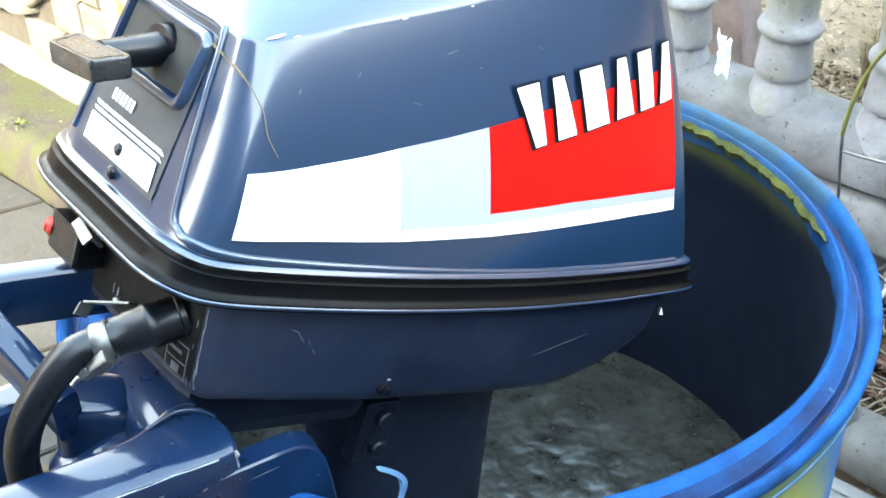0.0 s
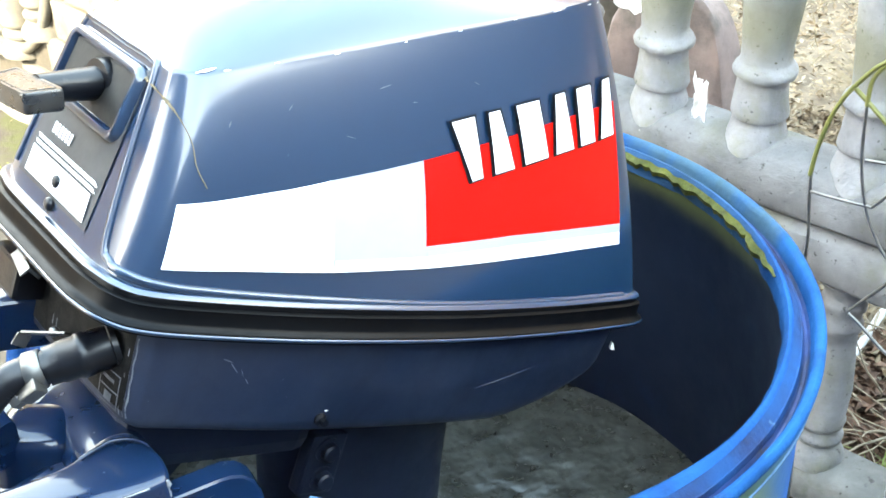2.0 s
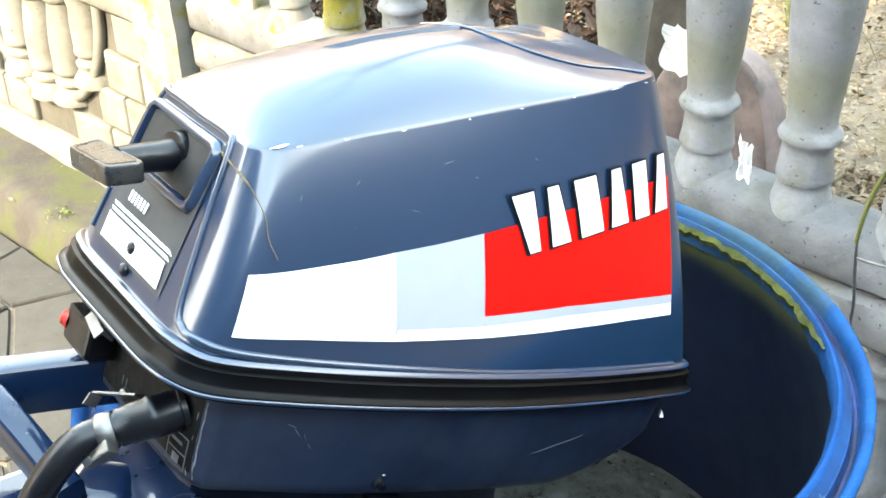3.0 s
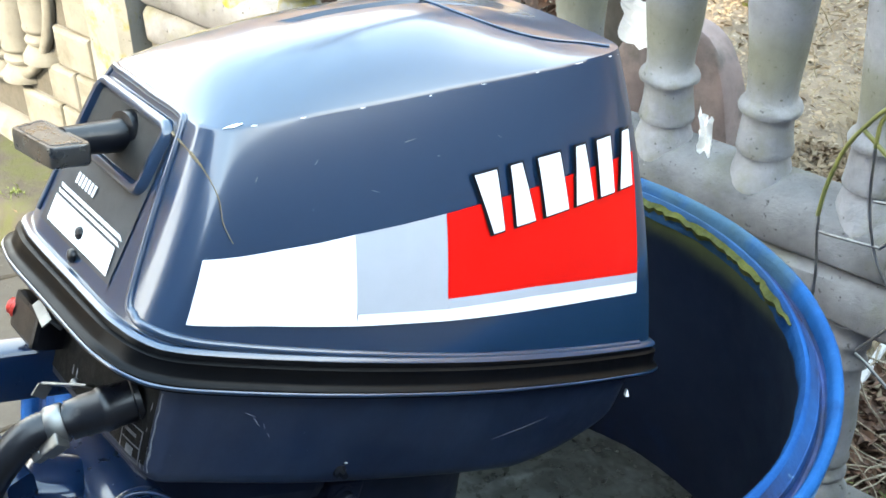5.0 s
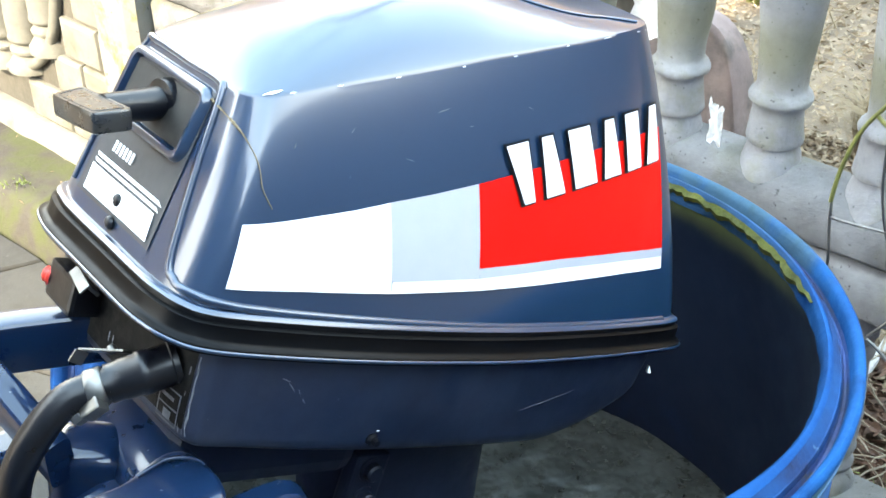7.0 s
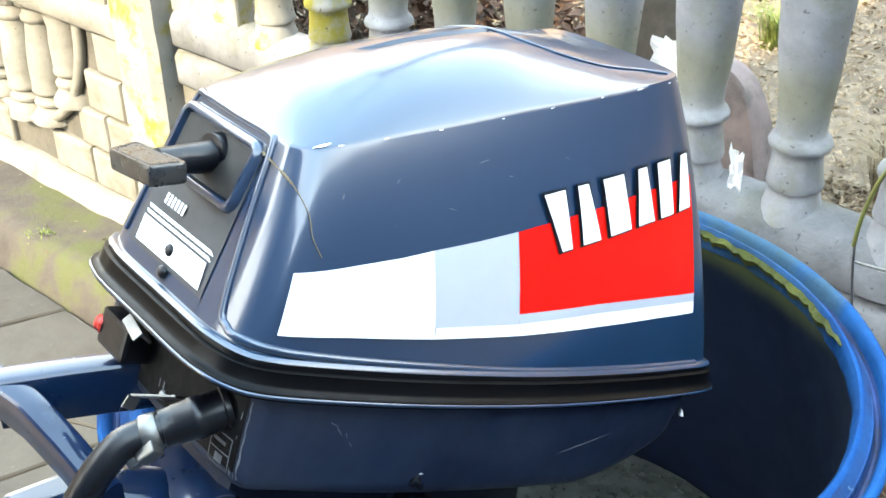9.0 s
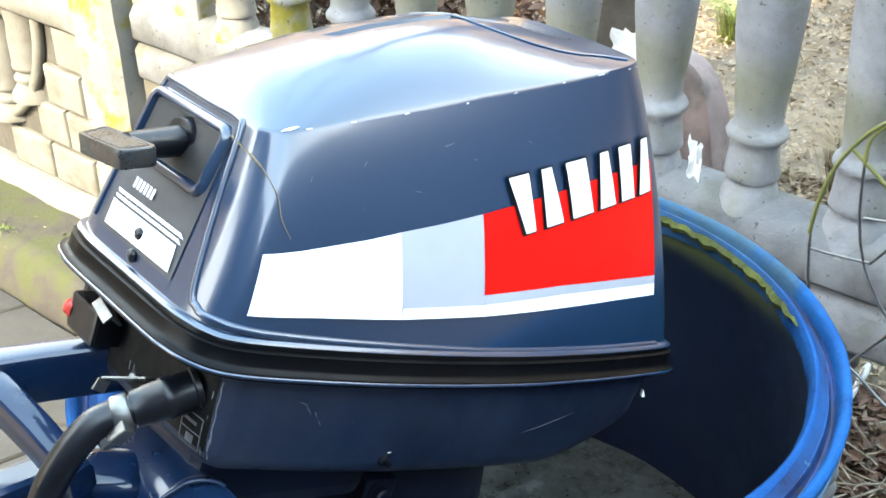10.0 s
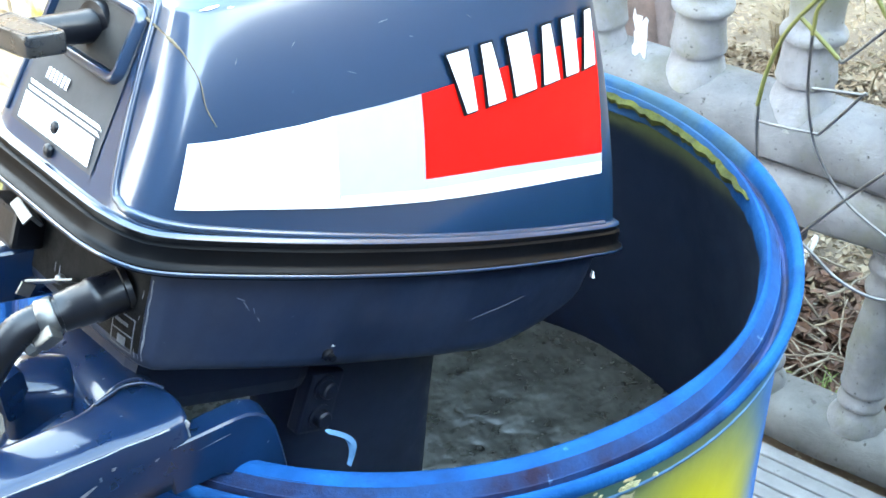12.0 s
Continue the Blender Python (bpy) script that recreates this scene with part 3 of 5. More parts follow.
for k in range(4):
    s = 2.086 + 0.135 * k
    low = OPEN_Z - math.sqrt(max(0.0, OPEN_R ** 2 - (s - OPEN_S) ** 2))
    bm = bmesh.new()
    prof = [(r * 1.5, low - 0.01 + (z - 0.04) * 1.1) for r, z in LOWER]
    turned(bm, [(r, z) for r, z in prof if z < 0.43] + [(0.058, 0.4365)], 20, FENCE @ pose(s, 0.03, 0), True)
    part("baluster", bm, CONCRETE_PALE, fence, smooth=True)


def block_mesh(w):
    """One cast course stone with a pillowed face, as wide as w."""
    bm = bmesh.new()
    g = 0.0045
    rings = []
    for d, y in ((g, 0.016), (g, 0.002), (g + 0.003, -0.004), (g + 0.011, -0.007)):
        rings.append([(d, y, d), (w - d, y, d), (w - d, y, BLOCK_H - d), (d, y, BLOCK_H - d)])
    loft(bm, rings, True, False, True)
    return mesh_of("block", bm, CONCRETE_PALE)


block_cache = {}
for row in range(11):
    z = -0.024 + BLOCK_H * row
    s = 1.727 if row % 2 else 1.63
    while s < 3.5:
        a, b = max(s, 1.74), min(s + BLOCK_W, 3.6)
        # stones stop at the moulding
        near = abs(min(max(OPEN_Z, z), z + BLOCK_H) - OPEN_Z)
        if near < OPEN_R + 0.02:
            half = math.sqrt((OPEN_R + 0.02) ** 2 - near ** 2)
            if a < OPEN_S:
                b = min(b, OPEN_S - half)
            if b > OPEN_S:
                a = max(a, OPEN_S + half)
        if b - a > 0.05:
            key = round(b - a, 3)
            if key not in block_cache:
                block_cache[key] = block_mesh(b - a)
            ob = new("block", block_cache[key])
            ob.matrix_world = FENCE @ pose(a, 0.0, z)
            ob.parent = fence
        s += BLOCK_W

# ---------------------------------------------------------------- barrel
barrel = thing("barrel", pose(0, 0, PAVE_Z), "open blue plastic barrel with sprayed yellow patches, filled with water", "barrel")
INB = Matrix.Translation((0, 0, -PAVE_Z))


def edge_shift(a):
    """The opening was sawn off centre: how much wider it is at angle a."""
    d = math.degrees(a)
    up, down = min(1, max(0, (d + 94) / 36)), min(1, max(0, (80 - d) / 40))
    return 0.0082 * up * up * (3 - 2 * up) * down * down * (3 - 2 * down)


def shell(name, prof, mat, label="", wob=0.0, n=128, sawn=False):
    bm = bmesh.new()
    rows = turned(bm, prof, n)
    for j, row in enumerate(rows):
        for v in row:
            if sawn and v.co.z > 0.7:
                r = math.hypot(v.co.x, v.co.y)
                k = 1 + edge_shift(math.atan2(v.co.y, v.co.x)) * max(0, 0.2725 - r) / 0.0165 / r
                v.co.x *= k
                v.co.y *= k
            if wob:
                v.co += wob * noise.noise_vector(v.co * 16)
            v.co = INB @ v.co
    ob = part(name, bm, mat, barrel, label, True)
    return ob


BODY = [(0.2845, 0.8515), (0.2830, 0.8480), (0.2825, 0.838), (0.2825, 0.70), (0.286, 0.55), (0.291, 0.535), (0.291, 0.515), (0.286, 0.50), (0.286, 0.22), (0.291, 0.205), (0.291, 0.185), (0.286, 0.17), (0.283, 0.0), (0.272, -0.15), (0.255, -0.168), (0.0, -0.168)]
shell("body", BODY, BLUE)
shell("outer_lip", [(0.2818, 0.866), (0.2832, 0.8750), (0.2855, 0.8790), (0.2885, 0.8800), (0.2908, 0.8785), (0.2916, 0.8750), (0.2912, 0.8712), (0.2897, 0.8690)], LIP_BLUE, wob=0.0007, n=200)
shell("skirt", [(0.2897, 0.8692), (0.2886, 0.867), (0.2880, 0.8575)], BLUE)
shell("skirt_edge", [(0.2880, 0.8577), (0.2889, 0.8570), (0.2889, 0.8555), (0.2845, 0.8510)], SHAVED, "scuffed pale edge below the rim")
shell("rim_groove", [(0.2768, 0.8675), (0.2785, 0.8640), (0.2805, 0.8635), (0.2820, 0.8665)], GROOVE, "dirty groove in the rim", wob=0.0006)
# inner edge, roughly sawn
bm = bmesh.new()
rows = turned(bm, [(0.2552, 0.8615), (0.2540, 0.8655), (0.2538, 0.8700), (0.2548, 0.8745), (0.2572, 0.8788), (0.2610, 0.8812), (0.2655, 0.8808), (0.2690, 0.8788)], 220)
for j, row in enumerate(rows):
    for v in row:
        a = math.atan2(v.co.y, v.co.x)
        if j <= 3:
            cut = noise.noise(Vector((math.cos(a) * 9, math.sin(a) * 9, 0.5))) * 0.0035 + noise.noise(Vector((math.cos(a) * 45, math.sin(a) * 45, 2.5))) * 0.0024
            k = 1 + cut / 0.255 * (1.0 if j < 3 else 0.5)
            v.co.x *= k
            v.co.y *= k
            v.co.z += 0.0012 * noise.noise(Vector((math.cos(a) * 60, math.sin(a) * 60, j)))
        r = math.hypot(v.co.x, v.co.y)
        k = 1 + edge_shift(a) * max(0, 0.2692 - r) / 0.0154 / r
        v.co.x *= k
        v.co.y *= k
        v.co = INB @ v.co
shell("rim_top", [(0.2689, 0.8790), (0.2715, 0.8762), (0.2735, 0.8735), (0.2748, 0.8722), (0.2758, 0.8724), (0.2770, 0.8670)], RIM_DIRTY, "dirty scuffed top of the rim", wob=0.0010, n=220)
part("inner_rim", bm, RIM_BLUE, barrel, "blue rim with a roughly sawn inner edge", True)
shell("inner_wall", [(0.2566, 0.8660), (0.2568, 0.8560), (0.2600, 0.8425), (0.264, 0.80), (0.268, 0.74), (0.272, 0.55), (0.272, 0.0), (0.26, -0.14), (0.0, -0.145)], INNER, "dark navy inside of the barrel", sawn=True)
# torn strip of algae below the edge
bm = bmesh.new()
rings = []
for k in range(90):
    a = radians(56 - 84 * k / 89)
    w = 0.0080 + 0.0050 * noise.noise(Vector((k * 0.21, 0, 0))) + 0.004 * noise.noise(Vector((k * 0.9, 3, 0)))
    w *= min(1, k / 6, (89 - k) / 10 + 0.15)
    r = 0.2540 + edge_shift(a) + 0.002 * noise.noise(Vector((k * 0.3, 7, 0)))
    d = Vector((math.cos(a), math.sin(a), 0))
    top = 0.8785 - 0.002 * noise.noise(Vector((k * 0.4, 1, 0)))
    rings.append([INB @ (d * r + Vector((0, 0, top))), INB @ (d * (r - 0.001 - w * 0.35) + Vector((0, 0, top - w * 0.45))), INB @ (d * (r - 0.001 - w * 0.2) + Vector((0, 0, top - w))), INB @ (d * (r + 0.004) + Vector((0, 0, top - w * 0.7)))])
loft(bm, rings, True, True, True)
part("algae_strip", bm, ALGAE, barrel, "ragged green strip of algae", True)
# plastic shaving at the cut
bm = bmesh.new()
rings = []
for k in range(14):
    t = k / 13
    c = Vector((-0.150 - 0.010 * t * t + 0.006 * math.sin(t * 3.0), -0.197 + 0.006 * t, 0.874 + 0.026 * t))
    w = 0.0026 * (1 - 0.75 * abs(t - 0.35))
    rings.append([INB @ (c + Vector((-w, 0, 0.002))), INB @ (c + Vector((0, -0.0015, 0))), INB @ (c + Vector((w, 0, 0.002))), INB @ (c + Vector((0, 0.0015, 0.0015)))])
loft(bm, rings, True, True, True)
part("shaving", bm, SHAVED, barrel, "curled blue plastic shaving", True)
# rest of a cream paper label below the rim, torn along its edge
bm = bmesh.new()
rows = []
for j in range(15):
    row = []
    for k in range(41):
        a = -117 + 25.5 * k / 40
        z = 0.8465 - 0.125 * j / 14
        if k == 40:
            a += 1.4 * noise.noise(Vector((j * 0.8, 2.0, 0))) + 0.8 * noise.noise(Vector((j * 2.1, 5.0, 0)))
        if j == 0:
            z += 0.003 * noise.noise(Vector((k * 0.5, 1.0, 0)))
        a = radians(a)
        row.append(INB @ Vector((0.2834 * math.cos(a), 0.2834 * math.sin(a), z)))
    rows.append(row)
loft(bm, rows, closed=False)
part("paper_label", bm, LABEL_PAPER, barrel, "torn cream paper label", True)
# lichen flakes under the rim
rnd = random.Random(5)
for k in range(12):
    a = radians(rnd.choice([-92, -92, -88, -96, -101]) + rnd.uniform(-3, 3))
    zz = 0.8625 + rnd.uniform(-0.004, 0.004)
    bm = bmesh.new()
    bmesh.ops.create_icosphere(bm, subdivisions=2, radius=rnd.uniform(0.0008, 0.0026))
    for v in bm.verts:
        v.co = INB @ (Vector((v.co.x * 1.6, v.co.y * 0.35, v.co.z * 0.9)) * (1 + 0.8 * noise.noise(v.co * 500 + Vector((k, 0, 0)))) + Vector((0.2885 * math.cos(a), 0.2885 * math.sin(a), zz)))
    part("lichen", bm, CREAM, barrel, smooth=True)

# water, ruffled by the running motor
nt = WATER.node_tree
tc = nt.nodes.new("ShaderNodeTexCoord").outputs["Object"]
wave = noise_of(nt, tc, 34, 2.0, 0.45, 0.15)
bp = nt.nodes.new("ShaderNodeBump")
bp.inputs["Strength"].default_value = 0.55
bp.inputs["Distance"].default_value = 0.011
nt.links.new(wave, bp.inputs["Height"])
nt.links.new(bp.outputs[0], nt.nodes["Principled BSDF"].inputs["Normal"])
bm = bmesh.new()
rings = [[Vector((r * math.cos(2 * math.pi * k / 72), r * math.sin(2 * math.pi * k / 72), 0.588 + 0.0035 * noise.noise(Vector((r * math.cos(2 * math.pi * k / 72) * 14, r * math.sin(2 * math.pi * k / 72) * 14, 0))))) for k in range(72)] for r in (0.2705, 0.25, 0.225, 0.2, 0.175, 0.15, 0.12, 0.09, 0.06, 0.03)]
loft(bm, rings, True, False, True)
tagged(part("water", bm, WATER, smooth=True), "murky ruffled water inside the barrel", "water")

# ---------------------------------------------------------------- motor
yaw, tilt = radians(10.5), radians(24)
EX = Vector((math.cos(yaw) * math.cos(tilt), math.sin(yaw) * math.cos(tilt), -math.sin(tilt)))
EY = Vector((-math.sin(yaw), math.cos(yaw), 0))
EZ = EX.cross(EY)
MOTOR = Matrix.Translation(Vector((0, 0, 0.905)) - 0.014 * EY) @ Matrix((EX, EY, EZ)).transposed().to_4x4()
motor = thing("outboard_motor", MOTOR, "navy blue outboard motor clamped into a blue barrel", "outboard motor")

# half outlines, front to rear: x along the motor, y half width
LIP = [(-0.299, 0), (-0.299, 0.045), (-0.297, 0.064), (-0.291, 0.083), (-0.277, 0.097), (-0.243, 0.106), (-0.17, 0.116), (-0.08, 0.121), (0.0, 0.119), (0.07, 0.1135), (0.121, 0.106), (0.1335, 0.089), (0.1395, 0.05), (0.1415, 0)]
CREST = [(-0.263, 0), (-0.2625, 0.042), (-0.2605, 0.052), (-0.254, 0.0595), (-0.241, 0.0635), (-0.205, 0.066), (-0.12, 0.069), (-0.05, 0.070), (-0.02, 0.069), (0.0, 0.0675), (0.015, 0.063), (0.0215, 0.055), (0.0245, 0.035), (0.0255, 0)]


def outline(half, steps=8):
    """A closed outline from its half, port side first."""
    pts = smooth_line([(x, y, 0) for x, y in half], steps)
    return [Vector((p.x, -p.y, 0)) for p in pts] + [Vector((p.x, p.y, 0)) for p in pts[-2:0:-1]]


def inset(pts, d):
    """An outline moved inwards by d along its normals."""
    n = len(pts)
    out = []
    for i, p in enumerate(pts):
        t = (pts[(i + 1) % n] - pts[i - 1]).normalized()
        out.append(p + d * Vector((-t.y, t.x, 0)))
    return out


def crest_z(x):
    return 0.1320 + 0.321 * (x + 0.237)


def crown_at(x):
    """Height of the arched top over the crest, from front to rear."""
    pts = ((-0.264, 0.0), (-0.258, 0.0075), (-0.250, 0.0145), (-0.238, 0.0205), (-0.222, 0.0255), (-0.200, 0.0295), (-0.170, 0.0322), (-0.135, 0.0325), (-0.108, 0.0310),
           (-0.080, 0.0262), (-0.050, 0.0190), (-0.020, 0.0105), (0.005, 0.0040), (0.026, 0.0))
    for (x0, h0), (x1, h1) in zip(pts, pts[1:]):
        if x <= x1:
            return h0 + (h1 - h0) * max(0.0, (x - x0) / (x1 - x0))
    return 0.0


def half_width(x):
    """Half width of the crest outline at x."""
    for (x0, y0), (x1, y1) in zip(CREST, CREST[1:]):
        if x <= x1:
            return max(0.03, y0 + (y1 - y0) * max(0.0, (x - x0) / (x1 - x0)))
    return 0.03


FOOT_Z = 0.016


def cowl_rings():
    a, b = inset(outline(LIP), 0.012), [p + Vector((0, 0.005, 0)) for p in outline(CREST)]
    rings = []
    for v in [0.93 * k / 26 for k in range(27)] + [0.955, 0.975, 0.988]:
        row = []
        for p, q in zip(a, b):
            c = p.lerp(q, v)
            side = min(1.0, abs(c.y) / 0.05)
            c.y += math.copysign(0.026 * v * (1 - v) * side, c.y)
            c.x += 0.012 * v * (1 - v) * (1 if c.x > -0.1 else 0)
            c.z = FOOT_Z + v * (crest_z(q.x) - FOOT_Z)
            row.append(c)
        rings.append(row)
    for k in (0.997, 0.985, 0.96, 0.92, 0.87, 0.8, 0.72, 0.63, 0.53, 0.42, 0.3, 0.18, 0.06):
        row = []
        for q in b:
            t = Vector((min(-0.045, max(-0.195, q.x)), 0.005, 0))
            p = t.lerp(q, k)
            u = (p.y - 0.005) / (half_width(p.x) + 0.0003)
            p.z = crest_z(p.x) + crown_at(p.x) * max(0.0, 1.0 - u * u) ** 0.9
            row.append(p)
        rings.append(row)
    return rings


from mathutils.bvhtree import BVHTree

bm = bmesh.new()
loft(bm, cowl_rings(), True, False, True)
bm.normal_update()
COWL_TREE = BVHTree.FromBMesh(bm)
cowl = part("cowl", bm, NAVY, motor, "glossy navy engine cowl with worn edges", smooth=True)

bm = bmesh.new()
prof = [(0.013, 0.0185), (0.010, 0.019), (0.0085, 0.0175), (0.008, 0.0145), (0.0055, 0.0135), (0.005, 0.006), (0.0035, 0.004), (0.0003, 0.003), (0.0, 0.001), (0.0005, -0.001), (0.004, -0.0025), (0.012, -0.003)]
loft(bm, [[p + Vector((0, 0, z)) for p in inset(outline(LIP), g)] for g, z in prof])
part("seal_flange", bm, RUBBER, motor, "scuffed black rubber seal round the cowl", smooth=True)

bm = bmesh.new()
loft(bm, [[p + Vector((0, 0, z)) for p in inset(outline(LIP), g)] for g, z in ((0.0130, 0.0200), (0.0108, 0.0202), (0.0088, 0.0196), (0.0076, 0.0178))])
part("flange_ledge", bm, NAVY, motor, smooth=True)
bm = bmesh.new()
edge = [p + Vector((0, 0, 0.0012)) for p in inset(outline(LIP), 0.0006)]
tube(bm, edge + edge[:1], 0.0013, 8, False)
part("flange_edge", bm, NAVY, motor, smooth=True)

PAN = [(-0.272, 0), (-0.271, 0.05), (-0.269, 0.078), (-0.264, 0.089), (-0.256, 0.094), (-0.235, 0.097), (-0.17, 0.106), (-0.08, 0.110), (0.0, 0.109), (0.07, 0.103), (0.105, 0.096), (0.117, 0.08), (0.124, 0.045), (0.126, 0)]


def pan_z(x):
    t = max(0.0, x / 0.13)
    return -0.0635 - 0.0085 * min(1.0, (x + 0.265) / 0.265) + 0.042 * t ** 1.6


bm = bmesh.new()
rings = []
for v, g in ((0, 0.0), (0.4, 0.0008), (0.84, 0.0022), (0.93, 0.0035), (0.98, 0.0065), (1.0, 0.012)):
    rings.append([Vector((p.x, p.y, -0.003 + v * (pan_z(p.x) + 0.003))) for p in inset(outline(PAN), g)])
loft(bm, rings, True, False, True)
part("lower_pan", bm, NAVY_DULL, motor, "dull navy lower pan with scratches", smooth=True)


# ---------------------------------------------------------------- motor details
def wpart(name, bm, mat, parent=motor, label="", smooth=False, sharp=48):
    """A part of the motor built in world coordinates."""
    inv = MOTOR.inverted()
    for v in bm.verts:
        v.co = inv @ v.co
    return part(name, bm, mat, parent, label, smooth, sharp)


def on_side(x, z, off=0.0):
    """The point of the port side of the cowl at x, z, lifted by off."""
    hit, nor, _, _ = COWL_TREE.ray_cast(Vector((x, -1, z)), Vector((0, 1, 0)))
    if hit is None:
        hit, nor, _, _ = COWL_TREE.find_nearest(Vector((x, -0.1, z)))
    if nor.y > 0:
        nor = -nor
    return hit + nor * off


def on_front(y, z, off=0.0):
    hit, nor, _, _ = COWL_TREE.ray_cast(Vector((-1, y, z)), Vector((1, 0, 0)))
    if hit is None:
        hit, nor, _, _ = COWL_TREE.find_nearest(Vector((-0.27, y, z)))
    if nor.x > 0:
        nor = -nor
    return hit + nor * off


def on_top(x, y, off=0.0):
    hit, nor, _, _ = COWL_TREE.ray_cast(Vector((x, y, 1)), Vector((0, 0, -1)))
    if nor.z < 0:
        nor = -nor
    return hit + nor * off


def curve_at(pts, t):
    """The point at t, 0 to 1, along a list of pairs."""
    f = t * (len(pts) - 1)
    i = min(int(f), len(pts) - 2)
    k = f - i
    return (pts[i][0] * (1 - k) + pts[i + 1][0] * k, pts[i][1] * (1 - k) + pts[i + 1][1] * k)


def sticker(name, low, high, mat, place=on_side, off=0.0012, nx=40, ny=10, parent=cowl, label=""):
    """A vinyl sheet on the cowl between two lines of pairs."""
    bm = bmesh.new()
    rows = []
    for j in range(ny + 1):
        row = []
        for i in range(nx + 1):
            a, b = curve_at(low, i / nx), curve_at(high, i / nx)
            w = j / ny
            row.append(place(a[0] * (1 - w) + b[0] * w, a[1] * (1 - w) + b[1] * w, off))
        rows.append(row)
    loft(bm, rows, closed=False)
    return part(name, bm, mat, parent, label, True)


sticker("white_stripe", [(-0.266, 0.031), (-0.246, 0.0325), (-0.226, 0.034), (-0.196, 0.0355), (-0.168, 0.037)], [(-0.262, 0.064), (-0.241, 0.069), (-0.222, 0.074), (-0.200, 0.0795), (-0.178, 0.086)], WHITE, label="white vinyl stripe")
sticker("white_stripe", [(-0.168, 0.037), (-0.102, 0.042), (-0.033, 0.049), (0.032, 0.055), (0.078, 0.058)], [(-0.1685, 0.0435), (-0.105, 0.049), (-0.036, 0.058), (0.028, 0.0635), (0.075, 0.0665)], WHITE, ny=3)
sticker("silver_panel", [(-0.1700, 0.0434), (-0.137, 0.046), (-0.105, 0.049)], [(-0.1798, 0.0856), (-0.148, 0.0942), (-0.118, 0.103)], SILVER, off=0.0009, label="silver vinyl panel")
sticker("silver_stripe", [(-0.105, 0.049), (-0.036, 0.058), (0.028, 0.0635), (0.075, 0.0665)], [(-0.107, 0.055), (-0.038, 0.064), (0.026, 0.0695), (0.073, 0.0725)], SILVER, ny=3)
sticker("red_panel", [(-0.107, 0.055), (-0.038, 0.064), (0.026, 0.0695), (0.073, 0.0725)], [(-0.118, 0.103), (-0.072, 0.1175), (-0.019, 0.1345), (0.041, 0.1525)], RED, label="bright red vinyl panel")
# brand name as plain slanted bars: white with a dark edge
LTOP, LBOT = [(-0.104, 0.125), (-0.060, 0.1388), (-0.015, 0.1525), (0.033, 0.167)], [(-0.087, 0.093), (-0.045, 0.106), (-0.001, 0.119), (0.045, 0.132)]
# start and end of each block along the lower and along the upper line
BLOCKS = [(0.045, 0.110, 0.015, 0.140), (0.185, 0.305, 0.220, 0.285), (0.375, 0.525, 0.380, 0.515), (0.580, 0.700, 0.620, 0.680), (0.750, 0.850, 0.755, 0.845), (0.895, 0.990, 0.930, 0.980)]
for a0, b0, a1, b1 in BLOCKS:
    for mat, grow, off in ((BLACK, 0.012, 0.0020), (WHITE, 0.0, 0.0030)):
        lo = [curve_at(LBOT, min(1, max(0, t))) for t in (a0 - grow, b0 + grow)]
        hi = [curve_at(LTOP, min(1, max(0, t))) for t in (a1 - grow, b1 + grow)]
        g = 0.0013 if grow else 0.0
        sticker("lettering_bar", [(x, z - g) for x, z in lo], [(x, z + g) for x, z in hi], mat, off=off, nx=4, ny=6)

# front: film, label, brand bars, rivets, frame of the starter
FILM_L, FILM_R = 0.056, -0.036
sticker("film", [(FILM_R, 0.0285), (FILM_L, 0.0285)], [(FILM_R + 0.006, 0.117), (FILM_L - 0.002, 0.117)], PANEL_GREY, on_front, 0.0008, 12, 12)
for z0, z1 in ((0.0315, 0.0465), (0.0480, 0.0500), (0.0514, 0.0536)):
    sticker("label_stripe", [(-0.032, z0), (0.047, z0)], [(-0.030 + (z1 - 0.03) * 0.1, z1), (0.049, z1)], WHITE, on_front, 0.0018, 10, 3)
for k in range(6):
    y = 0.036 - 0.0042 * k
    sticker("lettering_bar", [(y, 0.0585), (y - 0.0028, 0.0585)], [(y, 0.0650), (y - 0.0028, 0.0650)], WHITE, on_front, 0.0018, 1, 2)
for y, z in ((0.009, 0.0385), (0.007, 0.0260)):
    bm = bmesh.new()
    c = on_front(y, z, 0.001)
    turned(bm, [(0.0040, 0), (0.0038, 0.0015), (0.0024, 0.0025), (0.0004, 0.003)], 16, Matrix.Translation(c) @ pose(0, 0, 0, 0, -95, 0), False)
    part("rivet", bm, BLACK, cowl, smooth=True)


def rounded(y0, y1, z0, z1, r, n=6):
    pts = []
    for cy, cz, a0 in ((y1 - r, z1 - r, 0), (y0 + r, z1 - r, 90), (y0 + r, z0 + r, 180), (y1 - r, z0 + r, 270)):
        for k in range(n + 1):
            a = radians(a0 + 90 * k / n)
            pts.append((cy + r * math.cos(a), cz + r * math.sin(a)))
    return pts


def frame_ring(name, y0, y1, z0, z1, r, prof, mat, label=""):
    """A moulded frame on the front: prof is (inset, height) pairs."""
    bm = bmesh.new()
    rings = []
    for d, h in prof:
        rings.append([on_front(y, z, h) for y, z in rounded(y0 + d, y1 - d, z0 + d, z1 - d, max(0.001, r - d))])
    loft(bm, rings, True, False, False)
    return part(name, bm, mat, cowl, label, True)


frame_ring("starter_frame", -0.030, 0.060, 0.0740, 0.1185, 0.010, [(0, 0), (0.001, 0.004), (0.003, 0.0055), (0.0055, 0.005), (0.0065, 0.001), (0.0075, 0.0005)], NAVY)
